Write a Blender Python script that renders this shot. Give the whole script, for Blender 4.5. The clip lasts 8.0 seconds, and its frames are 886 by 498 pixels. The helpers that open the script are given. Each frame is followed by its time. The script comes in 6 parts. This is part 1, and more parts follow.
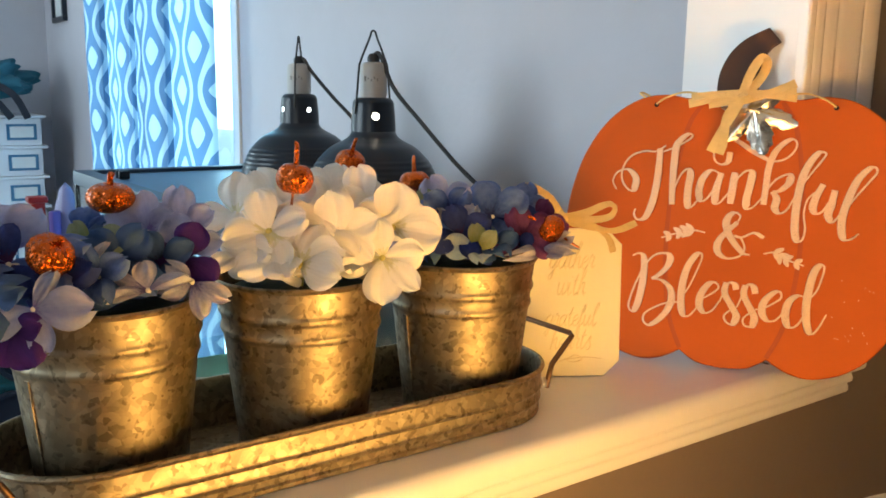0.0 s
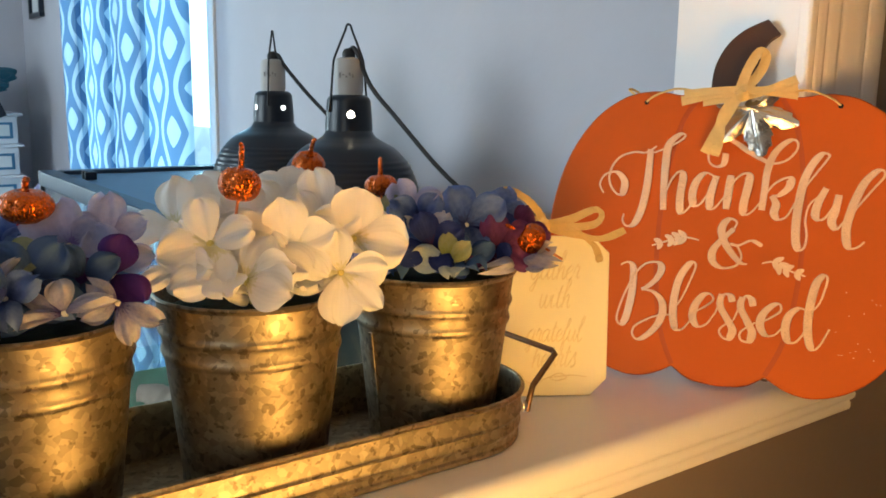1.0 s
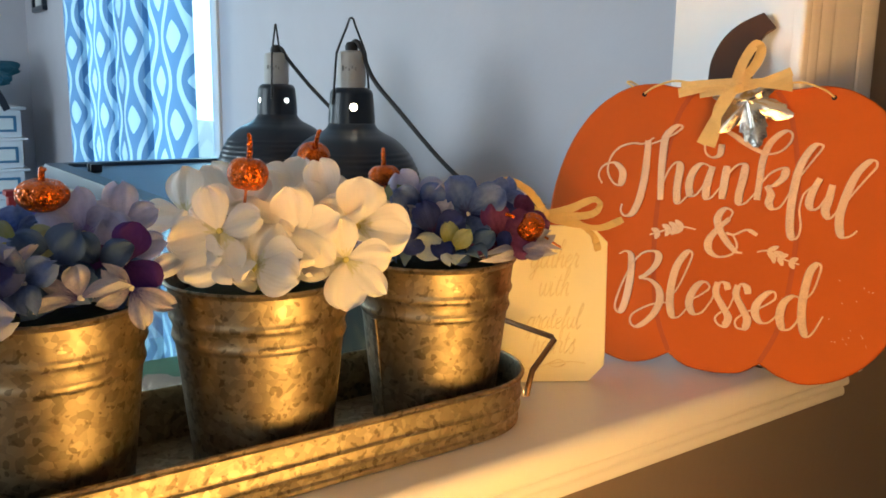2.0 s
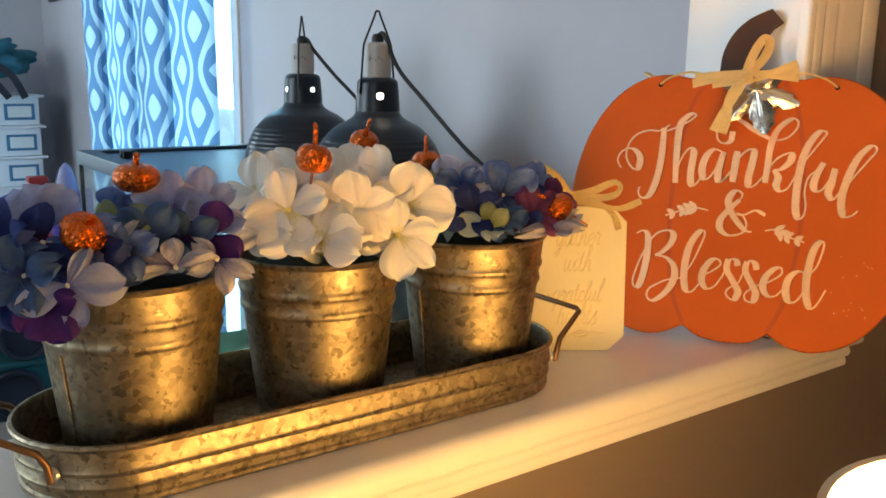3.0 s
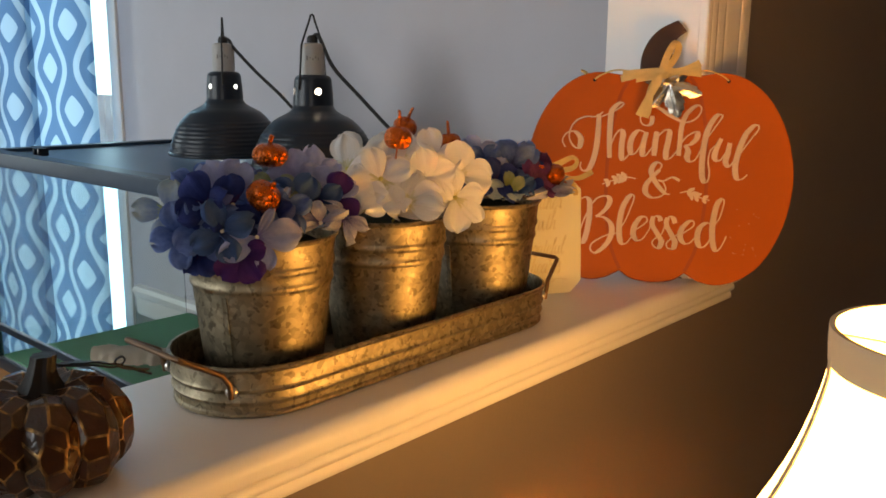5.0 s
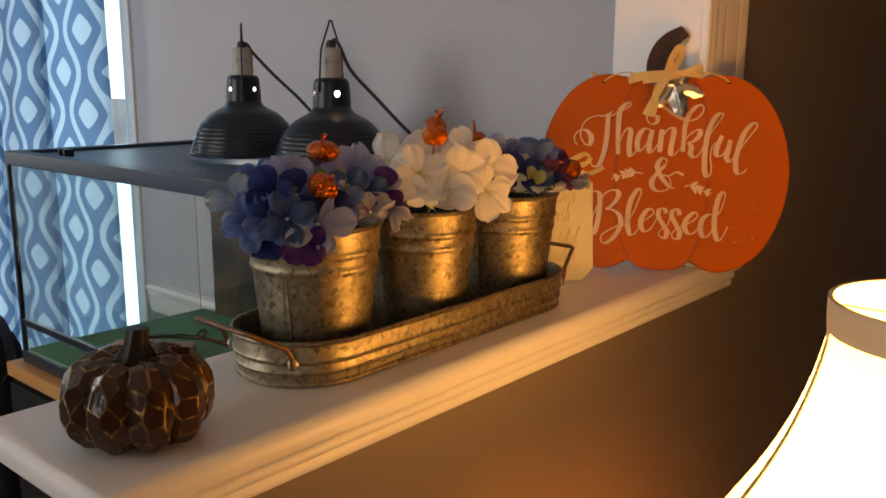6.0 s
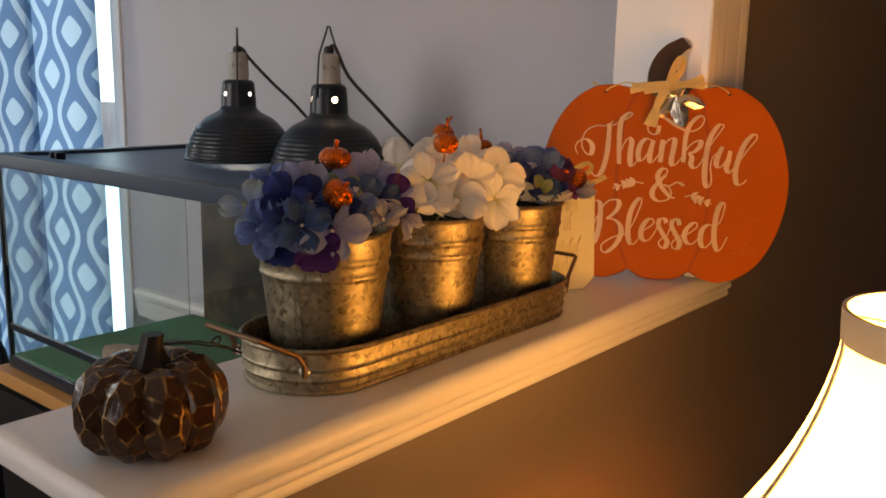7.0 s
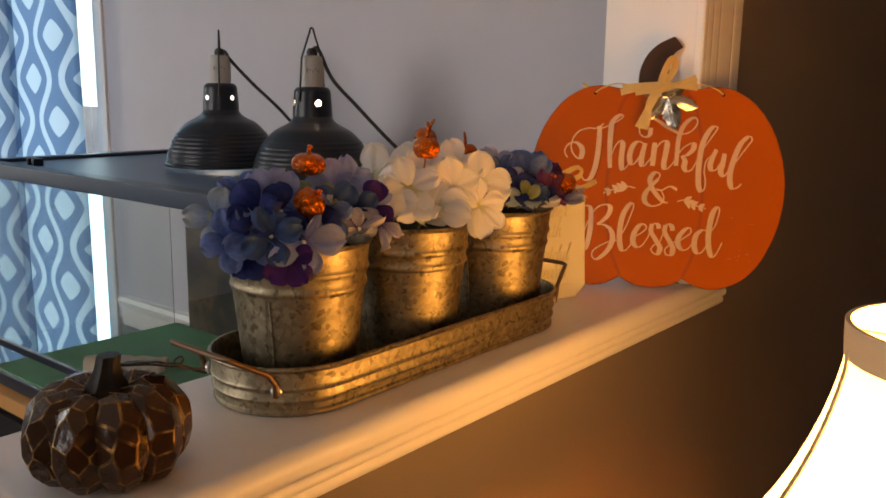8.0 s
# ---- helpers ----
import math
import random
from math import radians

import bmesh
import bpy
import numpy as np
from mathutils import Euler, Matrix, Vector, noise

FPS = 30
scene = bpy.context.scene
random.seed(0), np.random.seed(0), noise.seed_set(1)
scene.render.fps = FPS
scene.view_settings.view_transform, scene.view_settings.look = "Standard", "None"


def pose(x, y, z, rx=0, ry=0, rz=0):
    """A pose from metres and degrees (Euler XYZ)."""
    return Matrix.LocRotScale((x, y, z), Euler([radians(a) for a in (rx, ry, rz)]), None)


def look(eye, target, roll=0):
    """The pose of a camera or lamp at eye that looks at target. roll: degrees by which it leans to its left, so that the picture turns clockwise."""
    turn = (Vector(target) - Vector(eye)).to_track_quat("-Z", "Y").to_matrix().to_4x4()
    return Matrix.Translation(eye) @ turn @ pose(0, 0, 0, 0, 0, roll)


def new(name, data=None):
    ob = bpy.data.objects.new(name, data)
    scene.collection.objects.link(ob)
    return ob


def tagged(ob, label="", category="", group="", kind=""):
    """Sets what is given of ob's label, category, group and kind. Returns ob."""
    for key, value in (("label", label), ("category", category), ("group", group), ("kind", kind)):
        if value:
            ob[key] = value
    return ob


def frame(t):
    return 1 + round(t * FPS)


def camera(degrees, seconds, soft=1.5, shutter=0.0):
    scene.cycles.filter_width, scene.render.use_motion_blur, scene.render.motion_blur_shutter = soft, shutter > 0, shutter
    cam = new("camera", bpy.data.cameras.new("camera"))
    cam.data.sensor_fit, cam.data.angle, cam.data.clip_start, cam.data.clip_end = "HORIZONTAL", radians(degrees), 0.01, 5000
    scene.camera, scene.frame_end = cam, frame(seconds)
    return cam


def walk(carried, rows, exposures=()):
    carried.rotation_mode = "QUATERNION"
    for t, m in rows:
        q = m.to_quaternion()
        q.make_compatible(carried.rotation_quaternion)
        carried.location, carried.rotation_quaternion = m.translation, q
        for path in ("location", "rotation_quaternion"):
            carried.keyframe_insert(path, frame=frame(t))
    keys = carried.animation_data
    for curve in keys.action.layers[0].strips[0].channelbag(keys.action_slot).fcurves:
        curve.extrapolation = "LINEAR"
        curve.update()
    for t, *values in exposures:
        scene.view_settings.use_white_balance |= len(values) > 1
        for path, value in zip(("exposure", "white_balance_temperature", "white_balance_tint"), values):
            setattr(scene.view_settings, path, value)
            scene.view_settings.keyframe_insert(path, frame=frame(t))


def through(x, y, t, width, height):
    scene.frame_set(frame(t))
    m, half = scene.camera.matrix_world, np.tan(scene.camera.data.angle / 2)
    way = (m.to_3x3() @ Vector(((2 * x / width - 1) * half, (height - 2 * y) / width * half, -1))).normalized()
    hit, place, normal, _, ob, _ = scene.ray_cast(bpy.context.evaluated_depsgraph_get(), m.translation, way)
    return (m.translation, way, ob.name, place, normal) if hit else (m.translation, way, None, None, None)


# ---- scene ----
cam = camera(54.8, 8.0, soft=1.7)
PATH = [
    (0, (0.002, 0.0, 1.33), (1.146, 1.602, 0.977), 0.9),
    (0.5, (0.029, 0.021, 1.328), (1.206, 1.599, 0.973), 1.1),
    (1, (0.05, 0.043, 1.328), (1.214, 1.63, 0.973), 1.0),
    (1.5, (0.056, 0.042, 1.327), (1.214, 1.632, 0.964), 0.9),
    (1.7, (0.052, 0.039, 1.326), (1.212, 1.626, 0.957), 0.9),
    (2.8, (-0.006, -0.002, 1.334), (1.146, 1.589, 0.96), 0.8),
    (3, (-0.019, -0.007, 1.332), (1.129, 1.581, 0.931), 0.8),
    (3.5, (-0.054, -0.022, 1.33), (1.108, 1.552, 0.915), 0.8),
    (4, (-0.111, -0.02, 1.333), (1.109, 1.514, 0.932), 0.5),
    (4.2, (-0.137, -0.013, 1.331), (1.144, 1.470, 0.931), 0.7),
    (4.5, (-0.195, -0.003, 1.333), (1.185, 1.39, 0.941), 1.1),
    (4.7, (-0.23, -0.002, 1.329), (1.212, 1.325, 0.928), 0.9),
    (5.8, (-0.357, -0.023, 1.331), (1.136, 1.246, 0.93), 0.5),
    (6, (-0.36, -0.024, 1.331), (1.129, 1.251, 0.933), 0.4),
    (6.5, (-0.369, -0.012, 1.33), (1.128, 1.255, 0.939), 0.7),
    (7, (-0.376, -0.002, 1.331), (1.144, 1.24, 0.95), 1.2),
    (7.5, (-0.361, 0.009, 1.332), (1.162, 1.249, 0.956), 1.1),
    (8, (-0.338, 0.014, 1.33), (1.191, 1.247, 0.956), 0.9),
]
walk(cam, [(t, look(eye, target, roll)) for t, eye, target, roll in PATH],
     exposures=[(0.0, 1.22, 7100, 7), (1.5, 1.02, 7150, 8), (2.8, 1.09, 7100, 8), (3.5, 0.64, 7350, 10), (4.5, 0.60, 7950, 14), (6.0, 0.24, 9550, 24), (8.0, 0.34, 10050, 28)])

# ---- world, daylight and lamps ----
world = bpy.data.worlds.new("sky")
world.use_nodes = True
scene.world = world
wn = world.node_tree.nodes
sky = wn.new("ShaderNodeTexSky")
sky.sky_type, sky.sun_disc = "NISHITA", False
sky.sun_elevation, sky.sun_rotation = radians(40), radians(60)
world.node_tree.links.new(sky.outputs[0], wn["Background"].inputs[0])
wn["Background"].inputs[1].default_value = 0.12


def lamp(name, kind, energy, color, m, **more):
    data = bpy.data.lights.new(name, kind)
    data.energy, data.color = energy, color
    for key, value in more.items():
        if key == "size":
            data.shape, data.size, data.size_y = "RECTANGLE", value[0], value[1]
        if key == "radius":
            data.shadow_soft_size = value
        if key == "angle":
            data.angle = radians(value)
    ob = new(name, data)
    ob.matrix_world = m
    return ob


LAMP = (0.309, 0.0785)
lamp("sun", "SUN", 2.2, (1.0, 0.95, 0.88), look((4, -1, 5), (0, 2, 0)), angle=0.5)
lamp("door_daylight", "AREA", 25, (0.26, 0.66, 1.0), look((0.895, 2.78, 1.10), (-1, 2.78, 1.10)), size=(1.28, 1.90))
lamp("window_daylight", "AREA", 29, (0.62, 0.80, 1.0), look((-2.56, 2.3, 1.5), (0.5, 2.0, 1.2)), size=(1.9, 1.1))
lamp("end_window_daylight", "AREA", 16, (0.56, 0.81, 1.0), look((-0.85, 4.56, 1.475), (-0.85, 0.0, 1.475)), size=(0.78, 1.22))
# Added fill for the front room, set in an unseen window.
lamp("front_fill_light", "AREA", 4.0, (0.94, 0.94, 1.0), look((-2.56, -1.3, 1.5), (0.8, 0.2, 1.2)), size=(1.3, 1.1))
lamp("lamp_bulb", "POINT", 16.0, (1.0, 0.56, 0.19), Matrix.Translation((*LAMP, 1.085)), radius=0.03)


# ---- materials ----
def mat(name, color, rough=0.6, metal=0.0, vary=0.12, scale=30.0, bump=0.1, bump_scale=200.0, spec=0.5):
    """Plain surface with variation at two scales and fine relief."""
    m = bpy.data.materials.new(name)
    m.use_nodes = True
    nt = m.node_tree
    b = nt.nodes["Principled BSDF"]
    b.inputs["Roughness"].default_value, b.inputs["Metallic"].default_value = rough, metal
    b.inputs["Specular IOR Level"].default_value = spec
    co = nt.nodes.new("ShaderNodeTexCoord")
    n1, n2 = nt.nodes.new("ShaderNodeTexNoise"), nt.nodes.new("ShaderNodeTexNoise")
    n1.inputs["Scale"].default_value, n1.inputs["Detail"].default_value = scale, 4
    n2.inputs["Scale"].default_value = scale / 9
    mix = nt.nodes.new("ShaderNodeMix")
    mix.data_type = "RGBA"
    mix.inputs["A"].default_value = (*[c * (1 - vary) for c in color], 1)
    mix.inputs["B"].default_value = (*[min(1, c * (1 + vary)) for c in color], 1)
    add = nt.nodes.new("ShaderNodeMath")
    add.operation = "MULTIPLY_ADD"
    add.inputs[1].default_value = 0.5
    half = nt.nodes.new("ShaderNodeMath")
    half.operation = "MULTIPLY"
    half.inputs[1].default_value = 0.5
    for n in (n1, n2):
        nt.links.new(co.outputs["Object"], n.inputs["Vector"])
    nt.links.new(n2.outputs["Fac"], half.inputs[0])
    nt.links.new(n1.outputs["Fac"], add.inputs[0])
    nt.links.new(half.outputs[0], add.inputs[2])
    nt.links.new(add.outputs[0], mix.inputs["Factor"])
    nt.links.new(mix.outputs["Result"], b.inputs["Base Color"])
    if bump:
        n3, bp = nt.nodes.new("ShaderNodeTexNoise"), nt.nodes.new("ShaderNodeBump")
        n3.inputs["Scale"].default_value, n3.inputs["Detail"].default_value = bump_scale, 3
        bp.inputs["Strength"].default_value, bp.inputs["Distance"].default_value = bump, 0.002
        nt.links.new(co.outputs["Object"], n3.inputs["Vector"])
        nt.links.new(n3.outputs["Fac"], bp.inputs["Height"])
        nt.links.new(bp.outputs["Normal"], b.inputs["Normal"])
    return m


def node(nt, kind, **values):
    n = nt.nodes.new(kind)
    for key, value in values.items():
        if key == "op":
            n.operation = value
        else:
            n.inputs[int(key[1:]) if key[0] == "i" and key[1:].isdigit() else key].default_value = value
    return n


def calc(nt, op, a, b=0.0):
    n = nt.nodes.new("ShaderNodeMath")
    n.operation = op
    for i, v in enumerate((a, b)):
        if isinstance(v, (int, float)):
            n.inputs[i].default_value = v
        else:
            nt.links.new(v, n.inputs[i])
    return n.outputs[0]


def ramp(nt, fac, stops):
    r = nt.nodes.new("ShaderNodeValToRGB")
    e = r.color_ramp.elements
    while len(e) < len(stops):
        e.new(0.5)
    for el, (p, c) in zip(e, stops):
        el.position, el.color = p, (*c, 1)
    nt.links.new(fac, r.inputs[0])
    return r.outputs[0]


def galvanised():
    m = mat("galvanised_steel", (0.5, 0.48, 0.43), 0.36, 1.0)
    nt = m.node_tree
    b = nt.nodes["Principled BSDF"]
    co = nt.nodes.new("ShaderNodeTexCoord")
    warp = node(nt, "ShaderNodeTexNoise", Scale=55.0, Detail=3.0)
    nt.links.new(co.outputs["Object"], warp.inputs["Vector"])
    shift = nt.nodes.new("ShaderNodeVectorMath")
    shift.operation = "MULTIPLY_ADD"
    shift.inputs[1].default_value = (0.010, 0.010, 0.010)
    nt.links.new(warp.outputs["Color"], shift.inputs[0])
    nt.links.new(co.outputs["Object"], shift.inputs[2])
    cells = node(nt, "ShaderNodeTexVoronoi", Scale=215.0)
    nt.links.new(shift.outputs[0], cells.inputs["Vector"])
    grey = nt.nodes.new("ShaderNodeSeparateColor")
    nt.links.new(cells.outputs["Color"], grey.inputs[0])
    big = node(nt, "ShaderNodeTexNoise", Scale=16.0, Detail=2.0)
    nt.links.new(co.outputs["Object"], big.inputs["Vector"])
    tone = calc(nt, "ADD", calc(nt, "MULTIPLY", grey.outputs[0], 0.55), calc(nt, "MULTIPLY", big.outputs["Fac"], 0.55))
    col = ramp(nt, tone, [(0.20, (0.185, 0.150, 0.098)), (0.34, (0.275, 0.226, 0.152)), (0.60, (0.335, 0.274, 0.182)), (0.92, (0.47, 0.388, 0.264))])
    chip = node(nt, "ShaderNodeTexNoise", Scale=150.0, Detail=2.0)
    nt.links.new(shift.outputs[0], chip.inputs["Vector"])
    dull = nt.nodes.new("ShaderNodeMix")
    dull.data_type = "RGBA"
    dull.inputs["B"].default_value = (0.12, 0.09, 0.055, 1)
    nt.links.new(ramp(nt, chip.outputs["Fac"], [(0.605, (0, 0, 0)), (0.635, (0.68, 0.68, 0.68))]), dull.inputs["Factor"])
    nt.links.new(col, dull.inputs["A"])
    nt.links.new(dull.outputs["Result"], b.inputs["Base Color"])
    nt.links.new(calc(nt, "ADD", calc(nt, "MULTIPLY", grey.outputs[1], 0.16), 0.40), b.inputs["Roughness"])
    return m


def glitter(name, color, metal=0.85, rough=0.28, scale=900.0, kick=0.9):
    """Loose flakes, each tilted its own way."""
    m = mat(name, color, rough, metal)
    nt = m.node_tree
    b = nt.nodes["Principled BSDF"]
    co = nt.nodes.new("ShaderNodeTexCoord")
    v = node(nt, "ShaderNodeTexVoronoi", Scale=scale)
    nt.links.new(co.outputs["Object"], v.inputs["Vector"])
    geo = nt.nodes.new("ShaderNodeNewGeometry")
    off = nt.nodes.new("ShaderNodeVectorMath")
    off.operation = "SUBTRACT"
    off.inputs[1].default_value = (0.5, 0.5, 0.5)
    nt.links.new(v.outputs["Color"], off.inputs[0])
    add = nt.nodes.new("ShaderNodeVectorMath")
    add.operation = "MULTIPLY_ADD"
    add.inputs[1].default_value = (kick, kick, kick)
    nt.links.new(off.outputs[0], add.inputs[0])
    nt.links.new(geo.outputs["Normal"], add.inputs[2])
    unit = nt.nodes.new("ShaderNodeVectorMath")
    unit.operation = "NORMALIZE"
    nt.links.new(add.outputs[0], unit.inputs[0])
    nt.links.new(unit.outputs[0], b.inputs["Normal"])
    return m


def petal_mat(name, base, edge, vein, through=0.35):
    """Silk petal: colour runs from the throat (uv y = 0) to the rim."""
    m = bpy.data.materials.new(name)
    m.use_nodes = True
    nt = m.node_tree
    b = nt.nodes["Principled BSDF"]
    b.inputs["Roughness"].default_value = 0.75
    b.inputs["Specular IOR Level"].default_value = 0.2
    uv = nt.nodes.new("ShaderNodeUVMap")
    sep = nt.nodes.new("ShaderNodeSeparateXYZ")
    nt.links.new(uv.outputs[0], sep.inputs[0])
    noise_ = node(nt, "ShaderNodeTexNoise", Scale=7.0, Detail=3.0)
    nt.links.new(uv.outputs[0], noise_.inputs["Vector"])
    rnd = nt.nodes.new("ShaderNodeObjectInfo")
    along = calc(nt, "ADD", sep.outputs[1], calc(nt, "MULTIPLY", calc(nt, "SUBTRACT", noise_.outputs["Fac"], 0.5), 0.7))
    along = calc(nt, "ADD", along, calc(nt, "MULTIPLY", calc(nt, "SUBTRACT", rnd.outputs["Random"], 0.5), 0.35))
    col = ramp(nt, along, [(0.0, vein), (0.17, base), (0.95, edge)])
    lines = node(nt, "ShaderNodeTexWave", Scale=3.2, Distortion=2.5, Detail=2.0)
    nt.links.new(uv.outputs[0], lines.inputs["Vector"])
    bp = node(nt, "ShaderNodeBump", Strength=0.085, Distance=0.001)
    nt.links.new(lines.outputs["Fac"], bp.inputs["Height"])
    nt.links.new(bp.outputs["Normal"], b.inputs["Normal"])
    nt.links.new(col, b.inputs["Base Color"])
    tr = nt.nodes.new("ShaderNodeBsdfTranslucent")
    nt.links.new(col, tr.inputs["Color"])
    mixer = nt.nodes.new("ShaderNodeMixShader")
    mixer.inputs[0].default_value = through
    nt.links.new(b.outputs[0], mixer.inputs[1])
    nt.links.new(tr.outputs[0], mixer.inputs[2])
    nt.links.new(mixer.outputs[0], nt.nodes["Material Output"].inputs[0])
    return m


def rubbed_edges():
    """Gold wax rubbed over dark wood, worn away in places."""
    m = mat("gold_rubbed_edges", (0.3, 0.18, 0.07), 0.30, 0.6, bump=0.5, bump_scale=160)
    nt = m.node_tree
    co = nt.nodes.new("ShaderNodeTexCoord")
    wear = node(nt, "ShaderNodeTexNoise", Scale=95.0, Detail=5.0)
    nt.links.new(co.outputs["Object"], wear.inputs["Vector"])
    col = ramp(nt, wear.outputs["Fac"], [(0.39, (0.034, 0.015, 0.007)), (0.53, (0.18, 0.090, 0.032)), (0.68, (0.68, 0.41, 0.145))])
    nt.links.new(col, nt.nodes["Principled BSDF"].inputs["Base Color"])
    return m


def glowing(name, color, strength):
    m = bpy.data.materials.new(name)
    m.use_nodes = True
    b = m.node_tree.nodes["Principled BSDF"]
    b.inputs["Base Color"].default_value = (*color, 1)
    b.inputs["Emission Color"].default_value = (*color, 1)
    b.inputs["Emission Strength"].default_value = strength
    return m


def shade_mat():
    """Linen lit from within: brighter the nearer to the bulb."""
    m = glowing("lamp_shade_linen", (1.0, 0.56, 0.17), 10.0)
    nt = m.node_tree
    co = nt.nodes.new("ShaderNodeTexCoord")
    far = nt.nodes.new("ShaderNodeVectorMath")
    far.operation = "DISTANCE"
    far.inputs[1].default_value = (0.0, 0.0, 0.415)
    nt.links.new(co.outputs["Object"], far.inputs[0])
    weave = node(nt, "ShaderNodeTexNoise", Scale=300.0)
    nt.links.new(co.outputs["Object"], weave.inputs["Vector"])
    k = calc(nt, "POWER", calc(nt, "DIVIDE", 0.11, far.outputs["Value"]), 1.2)
    k = calc(nt, "MULTIPLY", calc(nt, "MULTIPLY", k, 8.5), calc(nt, "ADD", calc(nt, "MULTIPLY", weave.outputs["Fac"], 0.3), 0.85))
    nt.links.new(k, nt.nodes["Principled BSDF"].inputs["Emission Strength"])
    return m


def rock_print():
    """A printed landscape of rock, dry grass and roots."""
    m = mat("brown_rock_print", (0.05, 0.035, 0.02), 0.35, vary=0.4)
    nt = m.node_tree
    co = nt.nodes.new("ShaderNodeTexCoord")
    big = node(nt, "ShaderNodeTexNoise", Scale=7.0, Detail=5.0, Distortion=1.4)
    fine = node(nt, "ShaderNodeTexWave", Scale=9.0, Distortion=9.0, Detail=4.0)
    for n in (big, fine):
        nt.links.new(co.outputs["Object"], n.inputs["Vector"])
    tone = calc(nt, "ADD", calc(nt, "MULTIPLY", big.outputs["Fac"], 0.75), calc(nt, "MULTIPLY", fine.outputs["Fac"], 0.25))
    col = ramp(nt, tone, [(0.34, (0.008, 0.006, 0.005)), (0.48, (0.026, 0.016, 0.010)), (0.56, (0.055, 0.040, 0.018)), (0.63, (0.10, 0.060, 0.033)), (0.72, (0.028, 0.012, 0.008))])
    nt.links.new(col, nt.nodes["Principled BSDF"].inputs["Base Color"])
    return m


def glass_mat(name, tint=(0.97, 1.0, 0.99), rough=0.0):
    m = bpy.data.materials.new(name)
    m.use_nodes = True
    nt = m.node_tree
    nt.nodes.remove(nt.nodes["Principled BSDF"])
    g = node(nt, "ShaderNodeBsdfGlass", Roughness=rough, IOR=1.45)
    g.inputs[0].default_value = (*tint, 1)
    nt.links.new(g.outputs[0], nt.nodes["Material Output"].inputs[0])
    return m


def curtain_mat():
    """Ogee trellis: columns of swelling cells with a diamond in each, white on slate blue."""
    m = bpy.data.materials.new("curtain_cloth")
    m.use_nodes = True
    nt = m.node_tree
    b = nt.nodes["Principled BSDF"]
    b.inputs["Roughness"].default_value = 0.85
    uv = nt.nodes.new("ShaderNodeUVMap")
    sep = nt.nodes.new("ShaderNodeSeparateXYZ")
    nt.links.new(uv.outputs[0], sep.inputs[0])
    wide, high = 0.142, 0.2225
    masks = []
    for shift in (0.0, 0.5):
        u = calc(nt, "ABSOLUTE", calc(nt, "SUBTRACT", calc(nt, "FRACT", calc(nt, "ADD", calc(nt, "DIVIDE", sep.outputs[0], 2 * wide), shift)), 0.5))
        u = calc(nt, "MULTIPLY", u, 2 * wide)
        v = calc(nt, "SUBTRACT", calc(nt, "FRACT", calc(nt, "ADD", calc(nt, "DIVIDE", sep.outputs[1], high), shift + 0.096)), 0.5)
        turn_ = calc(nt, "MULTIPLY", v, 2 * math.pi)
        edge = calc(nt, "ADD", calc(nt, "MULTIPLY", calc(nt, "COSINE", turn_), 0.038), 0.071)
        broad = calc(nt, "ADD", calc(nt, "MULTIPLY", calc(nt, "ABSOLUTE", calc(nt, "SINE", turn_)), 0.0045), 0.0150)
        band = calc(nt, "LESS_THAN", calc(nt, "ABSOLUTE", calc(nt, "SUBTRACT", u, edge)), broad)
        dia = calc(nt, "ADD", calc(nt, "POWER", calc(nt, "DIVIDE", u, 0.056), 1.25), calc(nt, "POWER", calc(nt, "DIVIDE", calc(nt, "MULTIPLY", calc(nt, "ABSOLUTE", v), high), 0.041), 1.25))
        masks += [band, calc(nt, "LESS_THAN", dia, 1.0)]
    white = masks[0]
    for k in masks[1:]:
        white = calc(nt, "MAXIMUM", white, k)
    col = ramp(nt, white, [(0.3, (0.10, 0.185, 0.30)), (0.7, (0.43, 0.51, 0.58))])
    weave = node(nt, "ShaderNodeTexNoise", Scale=900.0)
    bp = node(nt, "ShaderNodeBump", Strength=0.2, Distance=0.001)
    nt.links.new(weave.outputs["Fac"], bp.inputs["Height"])
    nt.links.new(bp.outputs["Normal"], b.inputs["Normal"])
    nt.links.new(col, b.inputs["Base Color"])
    tr = nt.nodes.new("ShaderNodeBsdfTranslucent")
    nt.links.new(col, tr.inputs["Color"])
    mixer = nt.nodes.new("ShaderNodeMixShader")
    mixer.inputs[0].default_value = 0.42
    nt.links.new(b.outputs[0], mixer.inputs[1])
    nt.links.new(tr.outputs[0], mixer.inputs[2])
    nt.links.new(mixer.outputs[0], nt.nodes["Material Output"].inputs[0])
    return m


LAVENDER = mat("lavender_grey_paint", (0.50, 0.49, 0.53), 0.50, vary=0.10, scale=11, bump=0.30, bump_scale=55)
TAUPE = mat("taupe_wall_paint", (0.225, 0.175, 0.143), 0.6, vary=0.06, scale=10, bump=0.15, bump_scale=160)
LOWER = mat("grey_green_wall_paint", (0.22, 0.25, 0.24), 0.6, vary=0.06, scale=10)
TRIM = mat("white_gloss_trim_paint", (0.80, 0.77, 0.74), 0.33, vary=0.04, scale=25, bump=0.06, bump_scale=90)
CEILING = mat("ceiling_paint", (0.75, 0.74, 0.72), 0.8, vary=0.04)
CARPET = mat("brown_carpet", (0.16, 0.13, 0.11), 0.95, vary=0.25, scale=60, bump=0.6, bump_scale=500)
STEEL = galvanised()
WIRE = mat("bronze_wire", (0.20, 0.115, 0.065), 0.46, 0.85, bump=0.05)
RIVET = mat("rivet_steel", (0.6, 0.58, 0.54), 0.3, 1.0, bump=0.05)
